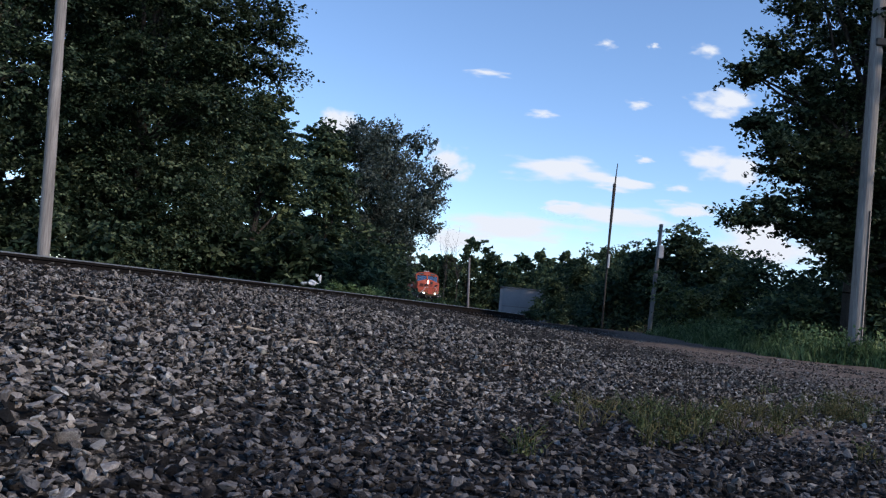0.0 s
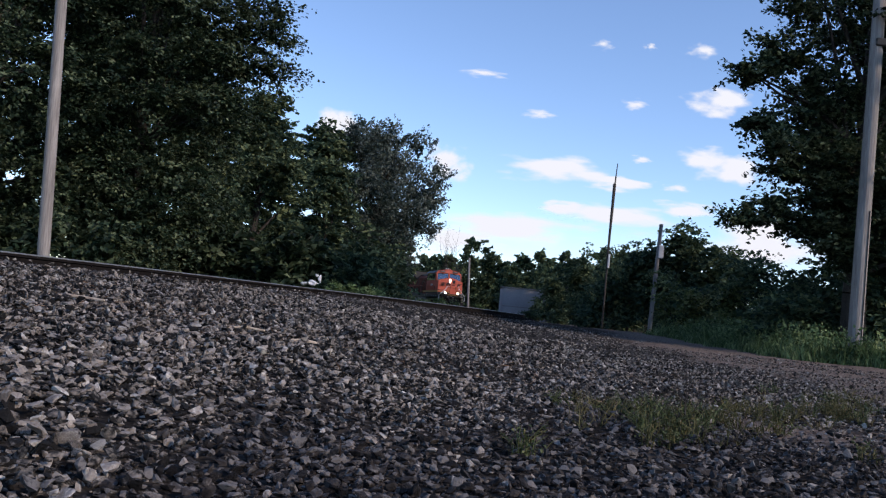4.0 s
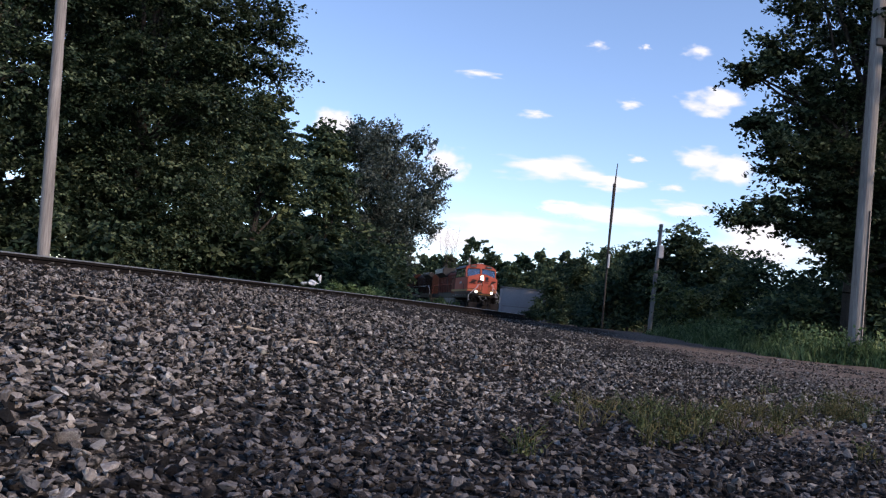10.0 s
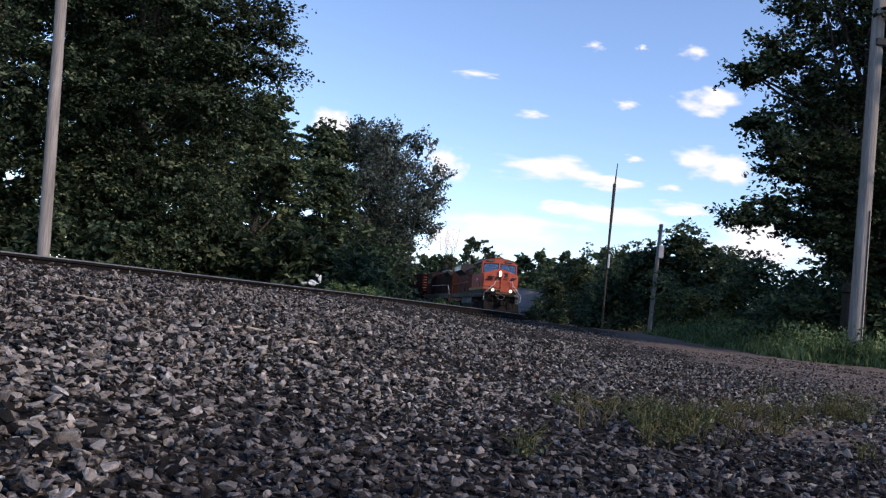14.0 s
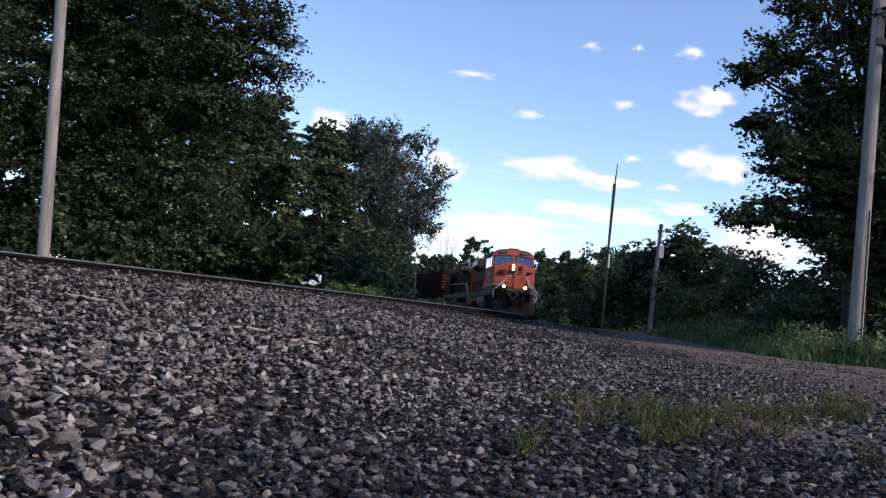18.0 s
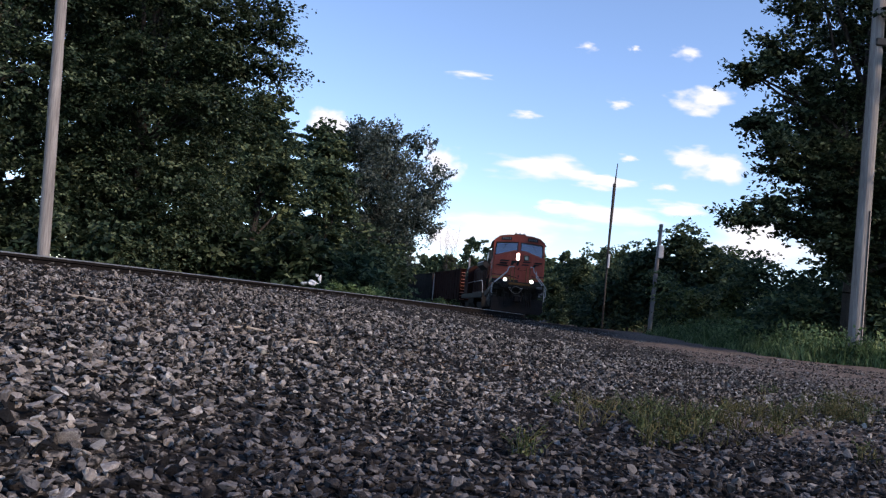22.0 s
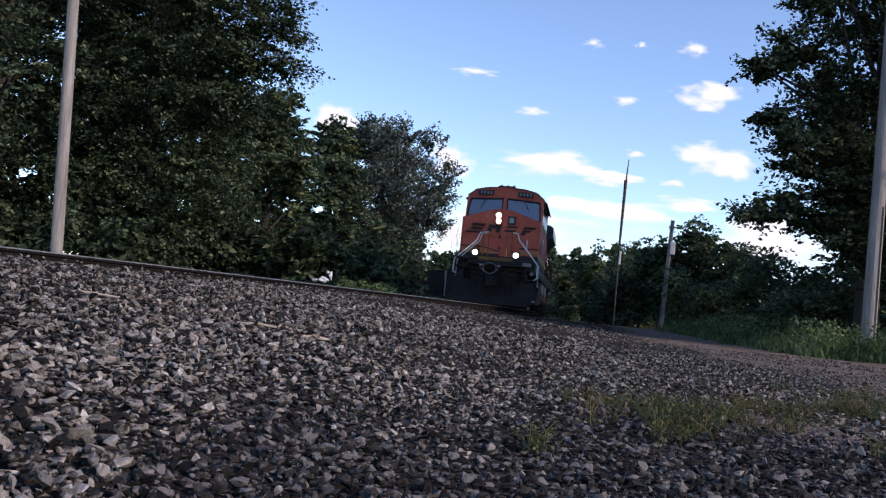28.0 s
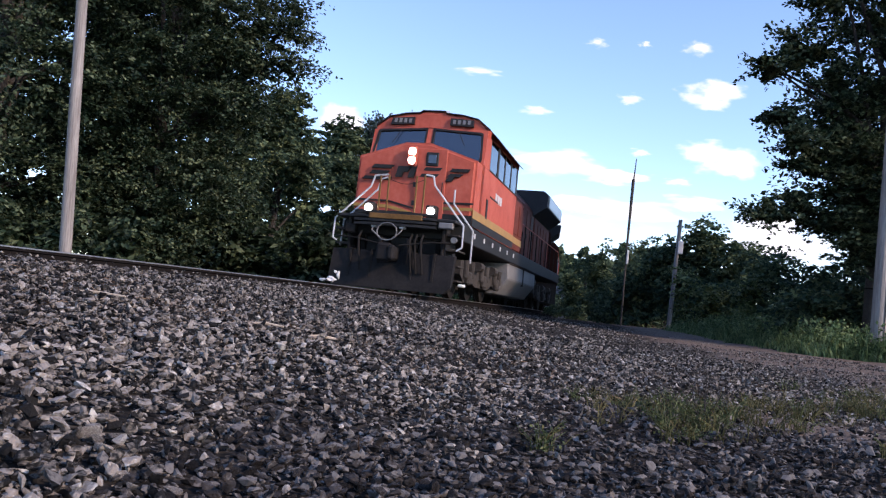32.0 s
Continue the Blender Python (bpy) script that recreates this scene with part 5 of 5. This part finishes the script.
# ================= small things =================
def stick(x, y, length, turn, r=0.012):
    bm = bmesh.new()
    rod(bm, (-length / 2, 0, 0), (0, 0.01, 0.012), r, 6, r * 0.9)
    rod(bm, (0, 0.01, 0.012), (length / 2, -0.01, 0.0), r * 0.9, 6, r * 0.6)
    ob = tagged(new("stick", mesh_of("stick", bm, M_WOOD)), "bleached broken stick lying on the gravel", "stick")
    ob.matrix_world = pose(x, y, float(ground_z(np.array([x]), np.array([y]))[0]) + 0.035, 0, 0, turn)


stick(-0.95, 6.1, 0.2, 20, 0.016)
stick(-1.42, 6.3, 0.28, 3)
stick(-2.6, 6.0, 0.45, -4)


def dead_stalk(x, y, h, turn):
    """A dry forked weed stalk."""
    e = new("dead_stalk")
    e.location = (x, y, float(ground_z(np.array([x]), np.array([y]))[0]))
    rnd = Dice(int(x * 100))
    for k in range(6):
        bm = bmesh.new()
        t = turn + rnd.gauss(0, 0.7)
        p, r = Vector((0, 0, 0)), 0.0042
        for i in range(5):
            q = p + Vector((math.cos(t) * h * 0.13, rnd.gauss(0, 0.02), h * (0.2 - 0.02 * k) * rnd.uniform(0.6, 1.2)))
            rod(bm, p, q, r, 5, r * 0.8)
            if i > 1:
                rod(bm, q, q + Vector((rnd.gauss(0, 0.05), rnd.gauss(0, 0.03), rnd.uniform(0.02, 0.06))), r * 0.6, 4, 0.001)
            p, r = q, r * 0.8
        part("stem", bm, M_BARK, e)
    return tagged(e, "dry dark forked weed stalk in the gravel", "weed", "weeds in the gravel")


dead_stalk(1.33, 4.35, 0.4, 2.4)
dead_stalk(1.42, 4.7, 0.42, 1.3)


def build_bag():
    bm = bmesh.new()
    for c, r, sx, sz in (((0.02, 0, 0.06), 0.085, 1.3, 0.8), ((-0.16, 0, 0.035), 0.05, 1.6, 0.7), ((0.17, 0.02, 0.16), 0.05, 0.8, 1.7), ((0.1, 0.02, 0.24), 0.035, 1.0, 0.9)):
        vs = bmesh.ops.create_icosphere(bm, subdivisions=2, radius=r)["verts"]
        for v in vs:
            v.co *= 1 + 0.55 * noise.noise(v.co * 22 + Vector(c) * 9)
            v.co = Vector((v.co.x * sx, v.co.y, v.co.z * sz)) + Vector(c)
    ob = tagged(new("plastic_bag", mesh_of("plastic_bag", bm, M_BAG)), "crumpled white plastic bag lying past the rails", "bag")
    ob.location = (-2.84, 18.5, 0.1)


build_bag()


# ================= clouds =================
def cloud_material(seed, edge):
    m = bpy.data.materials.new("cloud_white")
    m.use_nodes = True
    n, l = m.node_tree.nodes, m.node_tree.links
    n.remove(n["Principled BSDF"])
    tc = n.new("ShaderNodeTexCoord")
    ln = n.new("ShaderNodeVectorMath")
    ln.operation = "LENGTH"
    mp = n.new("ShaderNodeMapping")
    mp.inputs["Scale"].default_value = (1, 0, 1)
    l.new(tc.outputs["Object"], mp.inputs[0])
    l.new(mp.outputs[0], ln.inputs[0])
    nz = n.new("ShaderNodeTexNoise")
    nz.inputs["Scale"].default_value, nz.inputs["Detail"].default_value, nz.inputs["Roughness"].default_value = 1.35, 5, 0.46
    mv = n.new("ShaderNodeMapping")
    mv.inputs["Location"].default_value = (seed * 3.7, seed * 1.3, seed)
    l.new(tc.outputs["Object"], mv.inputs[0])
    l.new(mv.outputs[0], nz.inputs["Vector"])
    # thick in the middle, torn at the rim
    a = n.new("ShaderNodeMath")
    a.operation = "MULTIPLY_ADD"
    a.inputs[1].default_value, a.inputs[2].default_value = 2.0, 0.05
    l.new(nz.outputs["Fac"], a.inputs[0])
    b = n.new("ShaderNodeMath")
    b.operation = "SUBTRACT"
    l.new(a.outputs[0], b.inputs[0])
    l.new(ln.outputs["Value"], b.inputs[1])
    r = n.new("ShaderNodeMapRange")
    r.interpolation_type = "SMOOTHSTEP"
    r.inputs[1].default_value, r.inputs[2].default_value = 0.05, edge
    l.new(b.outputs[0], r.inputs[0])
    em = n.new("ShaderNodeEmission")
    em.inputs[0].default_value, em.inputs[1].default_value = (0.97, 0.99, 1.0, 1), 0.66
    tr = n.new("ShaderNodeBsdfTransparent")
    mx = n.new("ShaderNodeMixShader")
    l.new(r.outputs[0], mx.inputs[0])
    l.new(tr.outputs[0], mx.inputs[1])
    l.new(em.outputs[0], mx.inputs[2])
    l.new(mx.outputs[0], n["Material Output"].inputs[0])
    return m


# middle (x, z) at 2000 m, half width, half height, drift in m over the clip (x, z)
CLOUDS = [(350, 689, 30, 15, -67, -16), (600, 697, 41, 19, -67, -16), (471, 695, 16, 10, -67, -16), (69, 588, 57, 12, -63, -12), (643, 569, 82, 38, -72, 0), (448, 544, 41, 14, -66, -5), (211, 499, 41, 12, -58, -8), (264, 365, 129, 35, -59, 1), (411, 345, 82, 19, -59, 1), (605, 422, 84, 33, -57, -1), (689, 405, 82, 41, -57, -1), (555, 348, 38, 12, -48, 0), (468, 411, 30, 10, -57, 1), (154, 208, 163, 41, -22, 0), (410, 264, 163, 38, -26, 0), (286, 273, 68, 19, -26, 0), (-280, 425, 64, 44, -40, -1), (-11, 353, 61, 44, -27, -2), (770, 228, 150, 68, -22, 0), (40, 174, 95, 35, -17, 2), (586, 298, 82, 22, -26, 0)]


def build_clouds():
    out = []
    for i, (x, z, w, h, dx, dz) in enumerate(CLOUDS):
        bm = bmesh.new()
        bmesh.ops.create_uvsphere(bm, u_segments=24, v_segments=12, radius=1.0)
        for v in bm.verts:
            v.co = Vector((v.co.x * 1.5, min(v.co.y, 0) * 0.1, v.co.z * 1.5))
        bmesh.ops.delete(bm, geom=[f for f in bm.faces if all(abs(v.co.y) < 1e-5 for v in f.verts)], context="FACES")
        ob = tagged(new("cloud", mesh_of("cloud", bm, cloud_material(i + 1, 0.72 if w > 60 else 1.15), True)), "soft white fair-weather cloud in a blue sky", "cloud", "clouds in the sky")
        ob.scale = (w * 1.05, w, h * 1.05)
        out.append((ob, Vector((x, 2000, z)), Vector((dx, 0, dz))))
    return out


CLOUD_OBS = build_clouds()


# ================= ballast =================
def stone_shapes(k, pts):
    out = []
    for _ in range(k):
        bm = bmesh.new()
        for _ in range(pts):
            p = Vector([random.gauss(0, 1) for _ in range(3)]).normalized() * random.uniform(0.75, 1.1)
            bm.verts.new((p.x * 0.5, p.y * 0.4, p.z * 0.2))
        r = bmesh.ops.convex_hull(bm, input=bm.verts)
        bmesh.ops.delete(bm, geom=[v for v in bm.verts if not v.link_faces], context="VERTS")
        bmesh.ops.triangulate(bm, faces=bm.faces)
        bm.verts.index_update()
        out.append((np.array([v.co[:] for v in bm.verts]), np.array([[v.index for v in f.verts] for f in bm.faces])))
        bm.free()
    return out


def rotations(n):
    q = RNG.normal(size=(n, 4))
    q[:, 1:3] *= 0.24
    q /= np.linalg.norm(q, axis=1, keepdims=True)
    w, x, y, z = q.T
    return np.stack([1 - 2 * (y * y + z * z), 2 * (x * y - z * w), 2 * (x * z + y * w), 2 * (x * y + z * w), 1 - 2 * (x * x + z * z), 2 * (y * z - x * w),
                     2 * (x * z - y * w), 2 * (y * z + x * w), 1 - 2 * (x * x + y * y)], -1).reshape(n, 3, 3)


def scatter(x, y, size, shapes, lift):
    P = np.stack([x, y, ground_z(x, y) + lift], 1)
    R = rotations(len(x)) * size[:, None, None]
    which = RNG.integers(0, len(shapes), len(x))
    V, F, o = [], [], 0
    for k, (sv, sf) in enumerate(shapes):
        i = np.where(which == k)[0]
        if len(i):
            v = np.einsum("nij,vj->nvi", R[i], sv) + P[i][:, None]
            V.append(v.reshape(-1, 3))
            F.append((sf[None] + (np.arange(len(i)) * len(sv))[:, None, None]).reshape(-1, 3) + o)
            o += len(i) * len(sv)
    return np.concatenate(V), np.concatenate(F)


def wedge(n, d0, d1, half=0.66):
    y = np.sqrt(RNG.uniform(d0 * d0, d1 * d1, n))
    return RNG.uniform(-half, half, n) * y, y


def build_ballast():
    fine, coarse, far, near = stone_shapes(22, 10), stone_shapes(18, 7), stone_shapes(14, 6), stone_shapes(24, 14)
    B = tagged(new("ballast"), "loose crushed grey limestone ballast with pinkish stones", "gravel", kind="stuff")
    piles = {0: [], 1: []}
    # count, nearest, farthest, shapes, least and greatest size, lift over the bed
    for n, d0, d1, shapes, s0, s1, up in ((9500, 1.2, 3.1, near, 0.026, 0.074, 0.8), (26000, 3.1, 6.0, fine, 0.027, 0.082, 0.7), (16000, 1.2, 5.0, coarse, 0.012, 0.03, 0.5), (54000, 6.0, 13.0, far, 0.036, 0.1, 0.7), (30000, 13.0, 34.0, far, 0.05, 0.11, 0.3)):
        x, y = wedge(n, d0, d1)
        lat, along = lateral(x, y)
        patch = 0.5 + 0.5 * np.sin(1.1 * x + 0.9 * y) * np.sin(0.7 * y - 1.7 * x)
        keep = np.where(lat < 5.3, 1.0, 0.55 + 0.45 * patch)
        keep = keep * (1 - 0.45 * smooth(3.6, 4.8, x - 0.05 * y + 0.5 * patch))
        keep = keep * (1 - 0.75 * soil_patch(x, y))
        ok = (lat > 0.95) & (RNG.random(n) < keep) & (x < 7.6)
        x, y, lat = x[ok], y[ok], lat[ok]
        size = s0 + (s1 - s0) * RNG.random(len(x)) ** 1.9
        size *= 1.0 + 0.35 * smooth(3.2, 1.6, y + 1.3 * x + 1.5) - 0.2 * smooth(4.5, 7.0, lat) - 0.25 * smooth(3.6, 4.8, x - 0.05 * y)
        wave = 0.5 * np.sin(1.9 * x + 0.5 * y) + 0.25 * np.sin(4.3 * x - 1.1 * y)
        # share of dark stones, which paints the shade over the near ground
        shaded = 0.95 * smooth(5.0, 3.7, y - 0.25 * x + wave) * smooth(-1.15, -0.5, x + 0.3 * wave)
        in_shade = RNG.random(len(x)) < shaded
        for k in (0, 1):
            m = in_shade == bool(k)
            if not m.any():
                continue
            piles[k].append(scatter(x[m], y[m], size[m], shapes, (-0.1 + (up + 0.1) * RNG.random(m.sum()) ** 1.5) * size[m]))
    # crib ballast between the ties
    s = RNG.uniform(70, 124, 6000)
    tx, ty, th = track(s)
    d = RNG.uniform(-1.6, 0.95, 6000)
    piles[0].append(scatter(tx - np.sin(th) * d, ty + np.cos(th) * d, RNG.uniform(0.04, 0.075, 6000), coarse, 0.09))
    # fine gravel pressed into the dirt road
    y = RNG.uniform(6.5, 20, 15000)
    x = RNG.uniform(1.5, 8.2, 15000) + 0.05 * y
    lat, _ = lateral(x, y)
    ok = (lat > 4.2) & (RNG.random(15000) < 0.35 + 0.65 * (np.sin(2.3 * x + y) * np.sin(1.9 * y - x) > -0.1))
    x, y = x[ok], y[ok]
    size = 0.018 + 0.055 * RNG.random(len(x)) ** 2.2
    for k in (0, 1):
        piles[k].append(scatter(x[k::2], y[k::2], size[k::2], coarse, 0.25 * size[k::2]))
    # shoulder against the tie ends, its dark stones painting the shadow band below the rail
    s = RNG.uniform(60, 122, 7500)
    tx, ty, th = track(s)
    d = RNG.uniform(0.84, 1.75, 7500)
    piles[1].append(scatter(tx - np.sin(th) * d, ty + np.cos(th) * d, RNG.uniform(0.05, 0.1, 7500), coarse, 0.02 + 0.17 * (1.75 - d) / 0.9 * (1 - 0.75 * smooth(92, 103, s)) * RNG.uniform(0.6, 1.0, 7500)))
    for k, name, mat in ((0, "loose_stones", M_STONE), (1, "dirty_stones", M_DARKSTONE)):
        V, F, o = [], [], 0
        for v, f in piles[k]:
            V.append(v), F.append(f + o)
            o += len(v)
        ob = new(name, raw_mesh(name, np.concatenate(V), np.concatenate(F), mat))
        ob.parent = B
        tagged(ob, kind="stuff")
    # dry stalks and leaf litter lying on the stones
    k = 900
    x, y = np.concatenate([RNG.normal(-2.0, 1.3, k // 2), RNG.normal(1.5, 1.8, k // 2)]), np.concatenate([RNG.normal(6.4, 0.7, k // 2), RNG.normal(7.6, 1.6, k // 2)])
    v, f = scatter(x, y, RNG.uniform(0.015, 0.05, k), [(p * np.array([3.6, 0.3, 0.3]), q) for p, q in coarse], 0.028)
    tagged(new("dry_litter", raw_mesh("dry_litter", v, f, M_LITTER)), "dry brown stalks and leaf litter on the gravel", "litter", kind="stuff")
    # the stones nearest to the lens, each on its own
    sets = [[raw_mesh("stone", v, f, m) for v, f in near] for m in (M_STONE, M_DARKSTONE)]
    x, y = wedge(300, 1.45, 2.6, 0.5)
    R = rotations(300)
    z = ground_z(x, y)
    lat, _ = lateral(x, y)
    for i in range(300):
        # right of x -0.75 most stones take the colour with shade painted in
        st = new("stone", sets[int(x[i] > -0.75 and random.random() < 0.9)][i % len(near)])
        st.parent = B
        sz = 0.032 + 0.04 * random.random() ** 1.6
        st.matrix_basis = Matrix.Translation((x[i], y[i], z[i] + 0.45 * sz)) @ Matrix(R[i].tolist()).to_4x4() @ Matrix.Diagonal((sz, sz, sz, 1))


build_ballast()


# ================= movement =================
TRAIN_S = [(0, 9.18), (3, 18.13), (6, 26.9), (9, 35.33), (13, 46.33), (18, 60.04), (19, 62.74), (22, 70.88), (25, 79.22), (28, 87.9), (30, 93.79), (32, 99.79)]
_c = np.polyfit([a for a, b in TRAIN_S], [b for a, b in TRAIN_S], 5)


def travelled(t):
    return float(np.polyval(_c, t))


def on_track(s, front, rear):
    """Pose of a vehicle whose front end is at s, carried by two trucks that lie front and rear metres behind it."""
    ax, ay, _ = track(s - front)
    bx, by, _ = track(s - rear)
    h = math.atan2(ay - by, ax - bx)
    return Matrix.Translation((ax + math.cos(h) * front, ay + math.sin(h) * front, 0.0)) @ Matrix.Rotation(h, 4, "Z")


def motions():
    times = np.arange(0, 32.01, 1.0)
    walk(LOCO, [(t, on_track(travelled(t), 4.55, 17.75)) for t in times])
    walk(UNIT, [(t, on_track(travelled(t) - 22.2, 3.3, 11.7)) for t in times])
    sets = LOCO_WHEELS + UNIT_WHEELS
    for i, (w, wh) in enumerate(WAGONS):
        walk(w, [(t, on_track(travelled(t) - 37.3 - 16.4 * i, 2.4, 13.7)) for t in times])
        if i < 2:
            sets += wh
    quick = np.arange(0, 32.01, 0.2)
    for ob, x, r in sets:
        walk(ob, [(t, Matrix.Translation((x, 0, r)) @ Matrix.Rotation(travelled(t) / r, 4, "Y")) for t in quick])
    for ob, p, d in CLOUD_OBS:
        sc = ob.scale.copy()
        walk(ob, [(0, Matrix.Translation(p)), (32, Matrix.Translation(p + d))])
        ob.scale = sc


motions()
